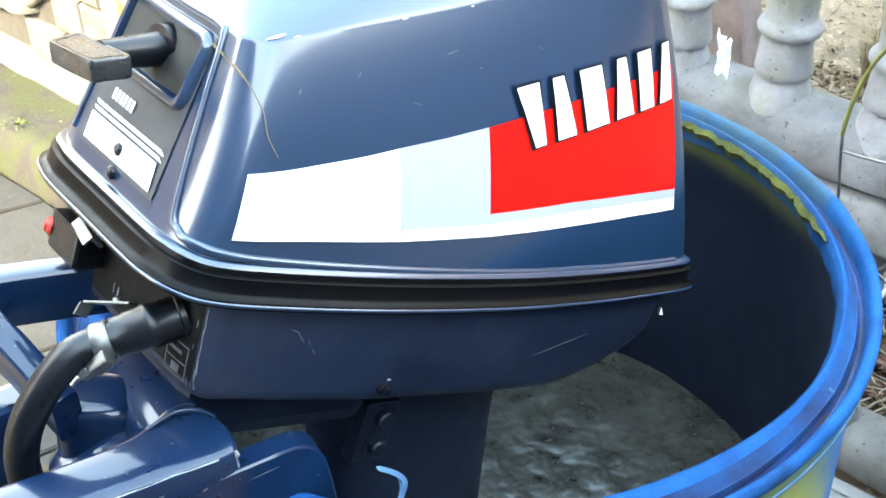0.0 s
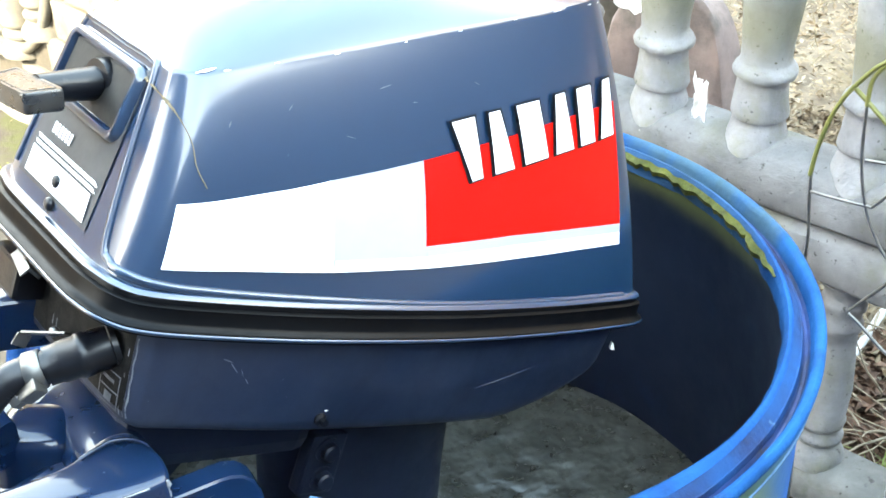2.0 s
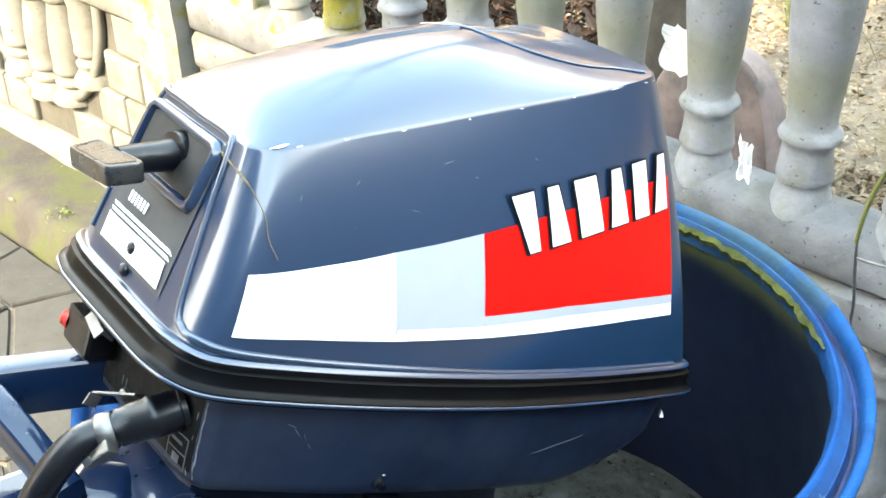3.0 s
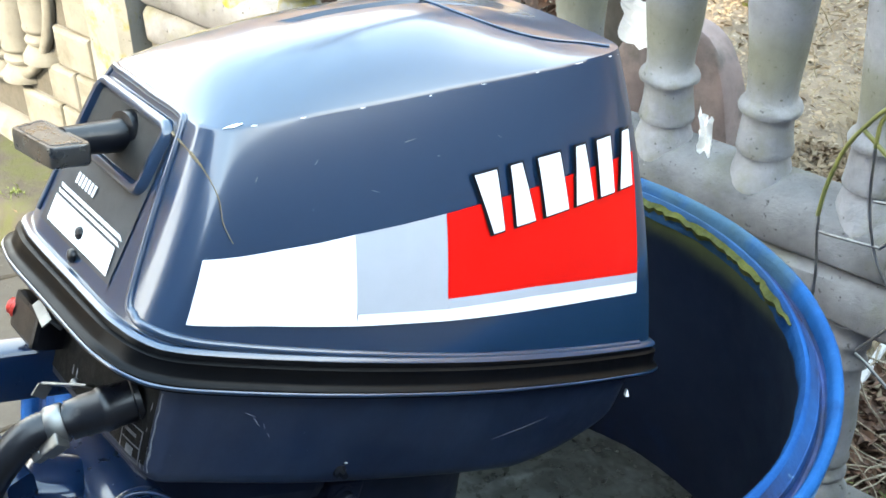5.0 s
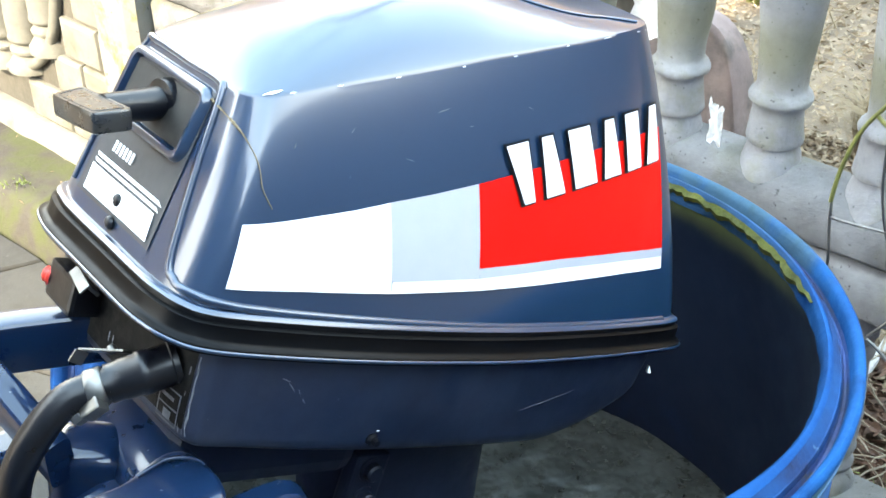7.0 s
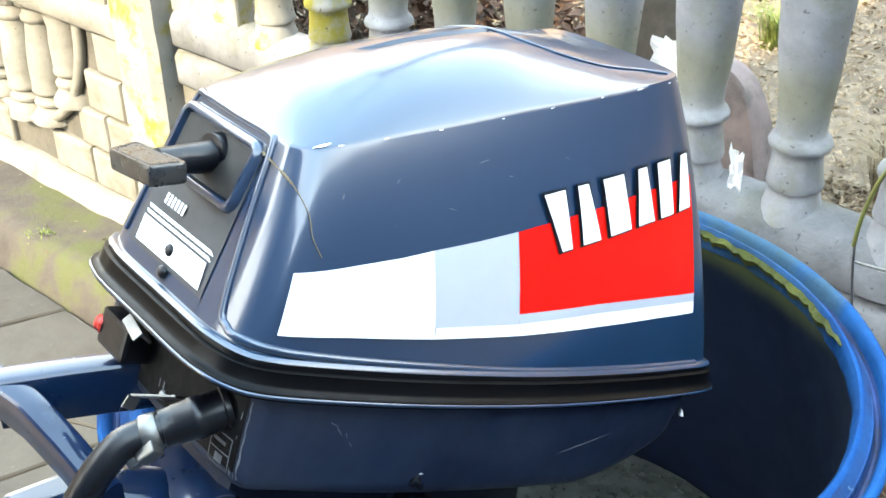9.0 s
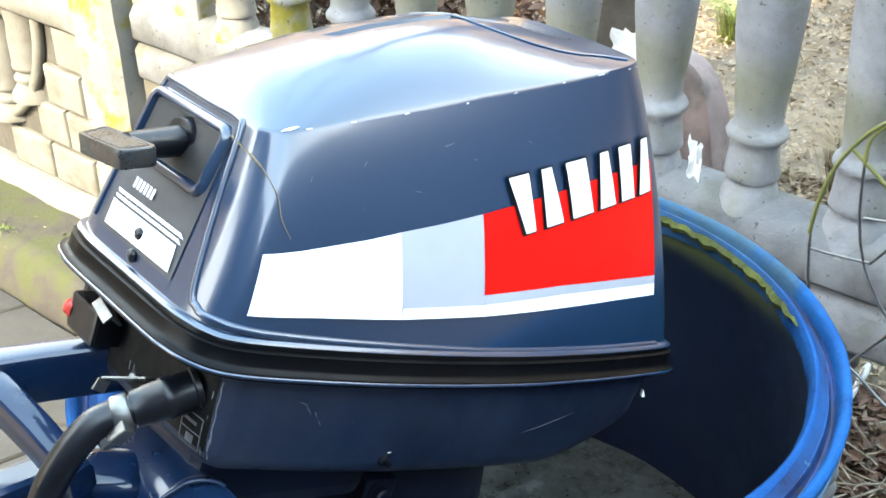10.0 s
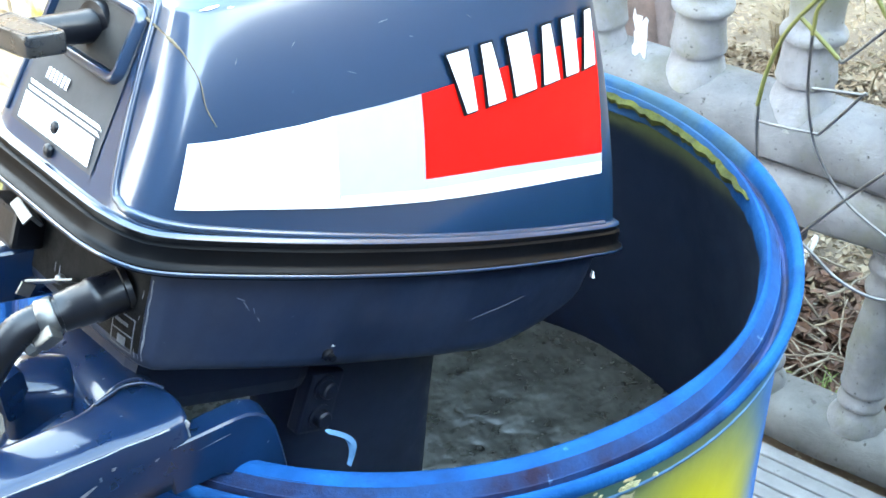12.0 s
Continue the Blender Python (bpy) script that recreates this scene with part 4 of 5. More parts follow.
sticker("starter_plate", [(-0.022, 0.0815), (0.052, 0.0815)], [(-0.022, 0.111), (0.052, 0.111)], DUSTY, on_front, 0.0022, 8, 8, label="scuffed black starter plate")
# raised bead round the front and along the side
path = [(0.066, 0.030), (0.064, 0.075), (0.058, 0.119), (0.046, 0.1235), (0.005, 0.1235), (-0.026, 0.1235), (-0.033, 0.118), (-0.041, 0.086), (-0.050, 0.054), (-0.058, 0.030), (-0.066, 0.0245), (-0.076, 0.022)]
bm = bmesh.new()
line = [on_front(y, z, 0.0004) for y, z in path[:-2]] + [on_front(-0.064, 0.0255, 0.0003), on_front(-0.071, 0.0235, 0.0003)]
line += [on_side(x, 0.0225 - 0.0007 * k, 0.0002) for k, x in enumerate((-0.262, -0.245, -0.21, -0.15))] + [on_side(x, 0.0195, 0.0) for x in (-0.08, 0.0, 0.06, 0.10)]
tube(bm, [COWL_TREE.find_nearest(p)[0] for p in smooth_line(line, 6)], 0.0025, 8)
part("bead", bm, NAVY, cowl, smooth=True)
# seam of the rear lid on top
bm = bmesh.new()
tube(bm, smooth_line([on_top(x, y, 0.0003) for x, y in ((-0.104, 0.042), (-0.099, 0.014), (-0.089, -0.010), (-0.068, -0.027), (-0.046, -0.037), (-0.025, -0.042), (-0.005, -0.045), (0.012, -0.053))], 6), 0.0012, 8)
part("lid_seam", bm, NAVY, cowl, smooth=True)
# bare flecks along the upper edge
rnd = random.Random(11)
FLECKS = [(-0.250, 0.011, 0.0010), (-0.240, 0.004, 0.0007), (-0.213, 0.0035, 0.0005), (-0.135, 0.002, 0.0005), (-0.058, 0.003, 0.0005), (-0.178, 0.004, 0.0005), (-0.098, 0.003, 0.0006), (-0.024, 0.007, 0.0005), (0.006, 0.004, 0.0007), (0.017, 0.005, 0.0011)]
for x, ln, w in FLECKS:
    y = -0.0585 - 0.010 * min(1, (x + 0.25) / 0.1) + (0.004 if x < -0.245 else 0)
    bm = bmesh.new()
    rows = []
    for j in range(3):
        row = []
        for i in range(7):
            t = i / 6
            px = x - ln / 2 + ln * t
            half = w * math.sin(math.pi * (0.08 + 0.84 * t)) * (0.8 + 0.4 * rnd.random())
            hit, nor, _, _ = COWL_TREE.find_nearest(Vector((px, y - 0.002 + half * (j - 1), crest_z(px) + 0.0015)))
            if nor.z < 0:
                nor = -nor
            row.append(hit + nor * 0.0007)
        rows.append(row)
    loft(bm, rows, closed=False)
    part("bare_fleck", bm, WHITE_PAINT, cowl)

# fine scratches in the side of the cowl
for x0, z0, x1, z1, w in ((-0.150, 0.137, -0.143, 0.140, 0.00035), (-0.128, 0.133, -0.125, 0.1335, 0.0003), (-0.205, 0.118, -0.203, 0.121, 0.0003), (-0.085, 0.150, -0.081, 0.149, 0.0003), (-0.238, 0.105, -0.237, 0.108, 0.0004), (-0.170, 0.110, -0.164, 0.1095, 0.00025)):
    bm = bmesh.new()
    tube(bm, [on_side(x0 + (x1 - x0) * t, z0 + (z1 - z0) * t, 0.0001) for t in (0, 0.3, 0.7, 1)], [w * 0.3, w, w * 0.7, w * 0.2], 6)
    part("scratch", bm, FAINT, cowl)

# pull handle
handle = tagged(part("starter_handle", bmesh.new(), BLACK, motor), "black T-shaped starter pull handle")
bm = bmesh.new()
A, B = Vector((-0.258, 0.013, 0.099)), Vector((-0.306, 0.008, 0.0905))
tube(bm, [A, A.lerp(B, 0.1), A.lerp(B, 0.12), A.lerp(B, 0.16), A.lerp(B, 0.28), A.lerp(B, 0.30), B], [0.0155, 0.0155, 0.0140, 0.0140, 0.0135, 0.0094, 0.0078], 20)
part("stem", bm, BLACK, handle, smooth=True)
bm = bmesh.new()
G = Matrix.Translation((-0.3135, 0.006, 0.0888)) @ pose(0, 0, 0, -7, -16, 4)
half = [Vector((0.0105, 0, 0))] + [Vector(q) for q in ((0.0105, 0.0250, 0), (0.0098, 0.0268, 0), (0.0080, 0.0275, 0), (-0.0070, 0.0242, 0), (-0.0092, 0.0232, 0), (-0.0102, 0.0212, 0))] + [Vector((-0.0106, 0, 0))]
plan_g = half + [Vector((p.x, -p.y, 0)) for p in half[-2:0:-1]]
rings = []
for z, k in ((-0.0060, 0.90), (-0.0055, 0.955), (-0.0040, 0.985), (0.0038, 1.0), (0.0050, 0.985), (0.0058, 0.95)):
    rings.append([G @ Vector((p.x * k, p.y * (1 - (1 - k) * 0.5), z)) for p in plan_g])
loft(bm, rings, True, True, True)
grip = part("grip", bm, GRIP, handle, "worn grey-black plastic grip", smooth=True)
bm = bmesh.new()
tube(bm, [G @ Vector((p.x * 0.76, p.y * 0.86, 0.0058)) for p in plan_g + plan_g[:1]], 0.0004, 6, False)
part("grip_line", bm, BLACK, grip)

# fuel connector, clamp and hose
conn = part("fuel_connector", bmesh.new(), BLACK, motor, "black plastic fuel connector")
bm = bmesh.new()
A, B = Vector((-0.266, -0.064, -0.0235)), Vector((-0.2985, -0.0545, -0.041))
tube(bm, [A.lerp(B, t) for t in (0, 0.08, 0.1, 0.4, 0.42, 0.55, 0.57, 0.8, 0.82, 1.0)], [0.0130, 0.0130, 0.0118, 0.0118, 0.0124, 0.0124, 0.0116, 0.0114, 0.0108, 0.0108], 24)
part("body", bm, BLACK, conn, smooth=True)
bm = bmesh.new()
box(bm, (-0.0045, -0.015, -0.0007), (0.0045, 0.015, 0.0007), 0.0003, Matrix.Translation((-0.2815, -0.0150, -0.0425)) @ pose(0, 0, 0, -24, 20, 20))
box(bm, (-0.0045, -0.0007, -0.008), (0.0045, 0.0007, 0.0), 0.0003, Matrix.Translation((-0.2885, -0.0030, -0.0490)) @ pose(0, 0, 0, 0, 20, 0))
part("lever", bm, STEEL, conn, "flat metal lever")
bm = bmesh.new()
bmesh.ops.create_icosphere(bm, subdivisions=2, radius=0.0032, matrix=Matrix.Translation((-0.2800, -0.0190, -0.0395)))
part("lever_screw", bm, STEEL, conn, smooth=True)
inv_motor = MOTOR.inverted()
HOSE = [Vector((-0.296, -0.0555, -0.040)), Vector((-0.303, -0.0528, -0.0435))] + [inv_motor @ Vector(p) for p in ((-0.292, -0.119, 0.9865), (-0.304, -0.120, 0.979), (-0.315, -0.120, 0.967), (-0.324, -0.119, 0.953), (-0.330, -0.116, 0.936), (-0.333, -0.112, 0.916), (-0.333, -0.106, 0.88), (-0.33, -0.10, 0.82))]
line = evenly(smooth_line(HOSE, 26), 0.0011)
bm = bmesh.new()
tube(bm, line, [0.0089 + (0.00045 if k % 2 else 0.0) for k in range(len(line))], 20)
part("hose", bm, BLACK, motor, "ribbed black rubber fuel hose", True)
bm = bmesh.new()
A, B = Vector((-0.2995, -0.0545, -0.0415)), Vector((-0.3070, -0.0510, -0.0465))
tube(bm, [A, A.lerp(B, 0.1), A.lerp(B, 0.9), B], [0.0100, 0.0108, 0.0108, 0.0100], 24)
clamp = part("hose_clamp", bm, STEEL, motor, "shiny steel hose clamp", True)
bm = bmesh.new()
M = Matrix.Translation((-0.308, -0.060, -0.053)) @ pose(0, 0, 0, 30, 20, 10)
box(bm, (-0.0045, -0.0045, -0.004), (0.0045, 0.0045, 0.009), 0.0012, M)
turned(bm, [(0.0035, -0.011), (0.0042, -0.010), (0.0042, -0.005), (0.003, -0.004)], 6, M, True)
part("clamp_screw", bm, STEEL, clamp)

# stop switch, clip and stickers under the lip
switch = part("stop_switch", bmesh.new(), BLACK, motor, "black stop switch with a red button")
bm = bmesh.new()
box(bm, (-0.290, 0.020, -0.040), (-0.268, 0.055, -0.016), 0.003)
part("body", bm, BLACK, switch)
bm = bmesh.new()
turned(bm, [(0.0065, 0.0), (0.0065, 0.002), (0.0050, 0.003), (0.0050, 0.005), (0.0038, 0.006), (0.0004, 0.006)], 20, Matrix.Translation((-0.2860, 0.0545, -0.029)) @ pose(0, 0, 0, -90, 0, 40))
part("button", bm, RED_PLASTIC, switch, "red push button", True)
bm = bmesh.new()
box(bm, (-0.005, -0.011, -0.0012), (0.005, 0.011, 0.0012), 0.0006, Matrix.Translation((-0.2885, 0.010, -0.0110)) @ pose(0, 0, 0, 10, 35, 0))
box(bm, (-0.005, -0.011, -0.006), (-0.0035, 0.011, 0.0), 0.0005, Matrix.Translation((-0.2885, 0.010, -0.0110)) @ pose(0, 0, 0, 10, 35, 0))
part("clip", bm, STEEL, motor, "bent metal clip")
PAN_OB = bpy.data.objects["lower_pan"]


def on_pan(bm, y0, y1, z0, z1, ny, nz, off):
    """A thin sheet laid on the front of the pan."""
    rows = []
    for j in range(nz + 1):
        row = []
        for i in range(ny + 1):
            y, z = y0 + (y1 - y0) * i / ny, z0 + (z1 - z0) * j / nz
            ok, loc, nor, _ = PAN_OB.ray_cast(Vector((-1, y, z)), Vector((1, 0, 0)))
            nor = -nor if nor.x > 0 else nor
            row.append(loc + nor * off if ok else Vector((-0.272, y, z)))
        rows.append(row)
    loft(bm, rows, closed=False)


# near-black sheet with brownish specks over most of the pan front
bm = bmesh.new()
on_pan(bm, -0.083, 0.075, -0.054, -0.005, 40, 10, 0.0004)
part("grimy_front", bm, PAN_BLACK, motor, "near-black sheet on the pan front", True)
for k, (y, w) in enumerate(((-0.0845, 0.0009), (-0.0800, 0.0005), (-0.0825, 0.0003))):
    bm = bmesh.new()
    line = []
    for i in range(15):
        z = -0.010 - 0.0034 * i
        ok, loc, nor, _ = PAN_OB.ray_cast(Vector((-1, y + 0.00025 * math.sin(i * 1.7), z)), Vector((1, 0, 0)))
        line.append(loc if ok else Vector((-0.268, y, z)))
    tube(bm, line, [max(0.0001, w * (0.6 + 0.9 * noise.noise(Vector((i * 0.5, k * 4, 1))))) for i in range(15)], 6)
    part("worn_edge", bm, FAINT, motor, "worn paint at the pan corner")
# pressed signs and a small sticker, unreadable: plain bars
for y, z, w, h in ((-0.0605, -0.046, 0.0009, 0.020), (-0.0785, -0.046, 0.0009, 0.020), (-0.0695, -0.0365, 0.019, 0.0009), (-0.0695, -0.0470, 0.019, 0.0009), (-0.0695, -0.0560, 0.019, 0.0009), (-0.068, -0.0415, 0.012, 0.0022), (-0.070, -0.0515, 0.007, 0.0050), (0.040, -0.030, 0.004, 0.0015), (0.002, -0.042, 0.0012, 0.006), (-0.003, -0.042, 0.0012, 0.006)):
    bm = bmesh.new()
    on_pan(bm, y - w / 2, y + w / 2, z - h / 2, z + h / 2, 2, 2, 0.0009)
    part("sign_bar", bm, FAINT, motor)
# worn corner of the pan and long scratches
for x0, z0, x1, z1, w in ((-0.222, -0.0165, -0.216, -0.0185, 0.0005), (-0.217, -0.0190, -0.212, -0.0245, 0.0006), (-0.210, -0.0225, -0.208, -0.0265, 0.0004), (-0.206, -0.0285, -0.2035, -0.0315, 0.0006), (-0.03, -0.042, 0.02, -0.030, 0.0004), (-0.148, -0.0505, -0.145, -0.0505, 0.0012)):
    bm = bmesh.new()
    ys = []
    for t in (0, 0.33, 0.66, 1):
        x, z = x0 + (x1 - x0) * t, z0 + (z1 - z0) * t
        ob = bpy.data.objects["lower_pan"]
        ok, loc, nor, _ = ob.ray_cast(Vector((x, -1, z)), Vector((0, 1, 0)))
        ys.append(loc if ok else Vector((x, -0.105, z)))
    tube(bm, ys, [w * 0.2, w * 0.6, w * 0.5, w * 0.2], 6)
    part("scratch", bm, FAINT if w < 0.0008 else WORN, motor)
bm = bmesh.new()
loft(bm, [[(0.1305, -0.084, -0.0275), (0.1315, -0.084, -0.0280), (0.1310, -0.082, -0.0275)], [(0.1285, -0.086, -0.0325), (0.1350, -0.085, -0.0335), (0.1310, -0.082, -0.0325)]], True, True, True)
part("white_tab", bm, WHITE_PAINT, motor, "small white plastic tab")
bm = bmesh.new()
turned(bm, [(0.0042, 0.0), (0.0042, 0.003), (0.0022, 0.004), (0.0022, 0.008)], 10, Matrix.Translation((-0.149, -0.1035, -0.056)) @ pose(0, 0, 0, 90, 0, 0), True)
part("drain_screw", bm, BLACK, motor)

# leg, mid-section and bolts
bm = bmesh.new()
rings = []
for z, xc, hx, hy in ((-0.06, -0.035, 0.085, 0.055), (-0.09, -0.030, 0.082, 0.045), (-0.115, -0.026, 0.081, 0.038), (-0.16, -0.012, 0.079, 0.036), (-0.24, 0.014, 0.078, 0.034), (-0.36, 0.052, 0.076, 0.032), (-0.50, 0.096, 0.074, 0.030)):
    rings.append([Vector((xc + hx * math.copysign(abs(math.cos(a)) ** 0.8, math.cos(a)), hy * math.copysign(abs(math.sin(a)) ** 0.6, math.sin(a)), z)) for a in [2 * math.pi * k / 40 for k in range(40)]])
loft(bm, rings, True, True, True)
part("leg", bm, NAVY_DULL, motor, "dark navy drive leg", True)
bm = bmesh.new()
box(bm, (-0.092, -0.043, -0.160), (-0.062, -0.030, -0.112), 0.003)
mount = part("mount_plate", bm, NAVY_DULL, motor)
for x, z in ((-0.078, -0.123), (-0.076, -0.146)):
    bm = bmesh.new()
    turned(bm, [(0.0095, 0.0), (0.0095, 0.002), (0.0068, 0.0022), (0.0066, 0.007), (0.0052, 0.0082), (0.0004, 0.0082)], 6 if z < -0.15 else 18, Matrix.Translation((x, -0.0425, z)) @ pose(0, 0, 0, 90, 0, 0))
    part("bolt", bm, NAVY_DULL, mount)
bm = bmesh.new()
box(bm, (-0.24, -0.050, -0.12), (-0.10, 0.050, -0.055), 0.012)
part("swivel_housing", bm, NAVY_DULL, motor)

# steering bracket and tiller, in world coordinates
bracket = wpart("swivel_bracket", bmesh.new(), NAVY_CAST)


def rounded_block(cx, cy, cz, hx, hy, hz, m=None, power=3.2, n=28):
    """A soft-edged cast block."""
    bm = bmesh.new()
    bmesh.ops.create_uvsphere(bm, u_segments=n, v_segments=n // 2, radius=1)
    for v in bm.verts:
        d = v.co.normalized()
        k = (abs(d.x) ** power + abs(d.y) ** power + abs(d.z) ** power) ** (-1 / power)
        p = Vector((d.x * k * hx, d.y * k * hy, d.z * k * hz))
        v.co = (m @ p if m is not None else p) + Vector((cx, cy, cz))
    return bm


wpart("lug", rounded_block(-0.285, -0.073, 0.897, 0.022, 0.021, 0.024, pose(0, 0, 0, -4, 6, -27), 5.5, 36), NAVY_CAST, bracket, smooth=True)
# neck that sweeps from the pan to the arm, pinched in the middle
bm = bmesh.new()
rings = []
for k in range(15):
    t = k / 14
    c = Vector((-0.250, -0.040 - 0.080 * t, 0.894 + 0.006 * t))
    r = 0.026 - 0.003 * t
    wide = 0.036 - 0.014 * t ** 0.7
    rings.append([c + Vector((wide * math.copysign(abs(math.cos(a)) ** 0.85, math.cos(a)), 0.012 * math.cos(a), r * math.copysign(abs(math.sin(a)) ** 0.8, math.sin(a)))) for a in [2 * math.pi * i / 32 for i in range(32)]])
loft(bm, rings, True, True, True)
wpart("neck", bm, NAVY_CAST, bracket, smooth=True)
wpart("web", rounded_block(-0.275, -0.088, 0.868, 0.040, 0.040, 0.022, pose(0, 0, 0, 0, 0, 30), 4), NAVY_CAST, bracket, smooth=True)
for x, y, z in ((-0.287, -0.105, 0.898), (-0.325, -0.095, 0.885)):
    bm = bmesh.new()
    turned(bm, [(0.0065, 0), (0.0065, 0.004), (0.005, 0.005), (0.0003, 0.005)], 6, pose(x, y, z, 20, -20, 0))
    wpart("bolt", bm, STEEL, bracket)


def bar(pts, w, h, bevel=0.004):
    """A flat bar with rounded edges along level points."""
    bm = bmesh.new()
    pts = [Vector(p) for p in pts]
    rings = []
    for i, p in enumerate(pts):
        t = (pts[min(i + 1, len(pts) - 1)] - pts[max(i - 1, 0)]).normalized()
        sd = Vector((-t.y, t.x, 0)).normalized()
        prof = []
        for cx, cz, a0 in ((w / 2 - bevel, h / 2 - bevel, 0), (-w / 2 + bevel, h / 2 - bevel, 90), (-w / 2 + bevel, -h / 2 + bevel, 180), (w / 2 - bevel, -h / 2 + bevel, 270)):
            for k in range(4):
                a = radians(a0 + 30 * k)
                prof.append((cx + bevel * math.cos(a), cz + bevel * math.sin(a)))
        rings.append([p + sd * x + Vector((0, 0, z)) for x, z in prof])
    loft(bm, rings, True, True, True)
    return bm


wpart("carry_bar", bar([(-0.255, -0.026, 0.958), (-0.30, -0.013, 0.958), (-0.345, -0.002, 0.958)], 0.020, 0.036), NAVY_CAST, motor, "navy carrying bar with worn paint", True, 26)
wpart("carry_bar", bar([(-0.345, 0.004, 0.962), (-0.330, -0.028, 0.957), (-0.317, -0.060, 0.945), (-0.302, -0.090, 0.922)], 0.018, 0.028), NAVY_CAST, motor, smooth=True, sharp=26)
tiller = wpart("tiller", bmesh.new(), NAVY_CAST, motor, "navy tiller arm with worn edges")
# the arm widens into a rounded end
bm = bmesh.new()
END = smooth_line([(-0.320, -0.1322, 0), (-0.300, -0.1318, 0), (-0.280, -0.1305, 0), (-0.266, -0.125, 0), (-0.256, -0.118, 0), (-0.246, -0.1155, 0), (-0.237, -0.1195, 0), (-0.231, -0.134, 0), (-0.228, -0.148, 0), (-0.2275, -0.158, 0), (-0.229, -0.1645, 0), (-0.233, -0.168, 0), (-0.245, -0.1690, 0)], 4)
plan = [Vector((-0.62, -0.1325, 0)), Vector((-0.45, -0.1325, 0))] + END + [Vector((-0.45, -0.1705, 0)), Vector((-0.62, -0.1725, 0))]


def arm_ring(d, z):
    out = []
    for p in plan:
        q = Vector((p.x, p.y, z))
        q.y += d if p.y < -0.15 else -d if p.x < -0.27 else 0
        if p.x > -0.27:
            m2 = Vector((-0.250, -0.143, 0)) - p
            q += Vector((m2.x, m2.y, 0)).normalized() * d * 0.9
        q.z += 0.0012 * math.sin((p.y + 0.17) / 0.04 * 3.0) * (1 if z > 0.92 else 0)
        out.append(q)
    return out


loft(bm, [arm_ring(d, z) for d, z in ((0.012, 0.878), (0.004, 0.880), (0.0005, 0.884), (0.0, 0.895), (0.0, 0.9245), (0.0008, 0.9275), (0.0025, 0.9292), (0.005, 0.9298), (0.011, 0.9300))], True, True, True)
arm = wpart("arm", bm, NAVY_CAST, tiller, smooth=True)
bm = bmesh.new()
tube(bm, smooth_line([(-0.268, -0.1305, 0.9300), (-0.260, -0.1285, 0.9312), (-0.2505, -0.1265, 0.9318), (-0.242, -0.1290, 0.9318), (-0.235, -0.1340, 0.9312), (-0.2315, -0.1385, 0.9295)], 6), 0.0014, 8)
wpart("arc_lip", bm, NAVY_CAST, arm, smooth=True)
bm = bmesh.new()
tube(bm, [Vector((x, -0.1697 - 0.005 * max(0, -0.3 - x) + 0.0004 * math.sin(x * 90), 0.9282 + 0.0003 * math.sin(x * 230))) for x in [-0.60 + 0.0124 * k for k in range(30)]], [max(0.0002, 0.0005 + 0.0010 * noise.noise(Vector((k * 0.7, 0, 0)))) for k in range(30)], 6)
wpart("worn_edge", bm, WORN, arm)
bm = bmesh.new()
tube(bm, [Vector((-0.2300 + 0.0004 * math.sin(k * 2.1), -0.1660, 0.9265 - 0.0029 * k)) for k in range(15)], [max(0.0002, 0.0009 + 0.0018 * noise.noise(Vector((k * 0.55, 5, 0)))) for k in range(15)], 6)
wpart("worn_edge", bm, WORN, arm)
for x, z, ln, w in ((-0.300, 0.904, 0.016, 0.0016), (-0.305, 0.898, 0.010, 0.0010), (-0.275, 0.917, 0.003, 0.0012), (-0.252, 0.911, 0.003, 0.0008)):
    bm = bmesh.new()
    tube(bm, [(x + ln * t, -0.1702 - 0.0002 * t, z + ln * 0.45 * t) for t in (0, 0.3, 0.7, 1)], [w * 0.2, w, w * 0.7, w * 0.2], 6)
    for v in bm.verts:
        v.co.y = -0.1705 + (v.co.y + 0.1705) * 0.3
    wpart("scratch", bm, FAINT, arm)
# hinge arm that hooks down over the rim
bm = bmesh.new()
OUTER = [(-0.245, 0.9135), (-0.222, 0.9150), (-0.203, 0.9162), (-0.196, 0.9158), (-0.1895, 0.9130), (-0.1840, 0.9070), (-0.1805, 0.8980), (-0.1780, 0.880), (-0.1755, 0.850), (-0.1745, 0.82)]
UNDER = [(-0.2060, 0.82), (-0.2060, 0.8650), (-0.2085, 0.8735), (-0.2140, 0.8785), (-0.2200, 0.8800), (-0.245, 0.8795)]
plate = [Vector((x, 0, z)) for x, z in OUTER + UNDER]
mid = Vector((-0.205, 0, 0.892))
rings = []
for y, g in ((-0.1688, 0.0014), (-0.1677, 0.0), (-0.1545, 0.0), (-0.1530, 0.0014)):
    rings.append([p + (mid - p).normalized() * g + Vector((0, y, 0)) for p in plate])
loft(bm, rings, True, True, True)
hook = wpart("hinge_arm", bm, NAVY_CAST, tiller, "navy hinge arm hooked down over the rim", True, 30)
bm = bmesh.new()
tube(bm, [(-0.228, -0.1686, 0.9045), (-0.215, -0.1686, 0.906), (-0.202, -0.1684, 0.9075)], [0.0002, 0.0004, 0.0003], 6)
wpart("worn_edge", bm, FAINT, hook)
# clamp bracket over the rim
clampb = wpart("clamp_bracket", bmesh.new(), NAVY_CAST, motor)
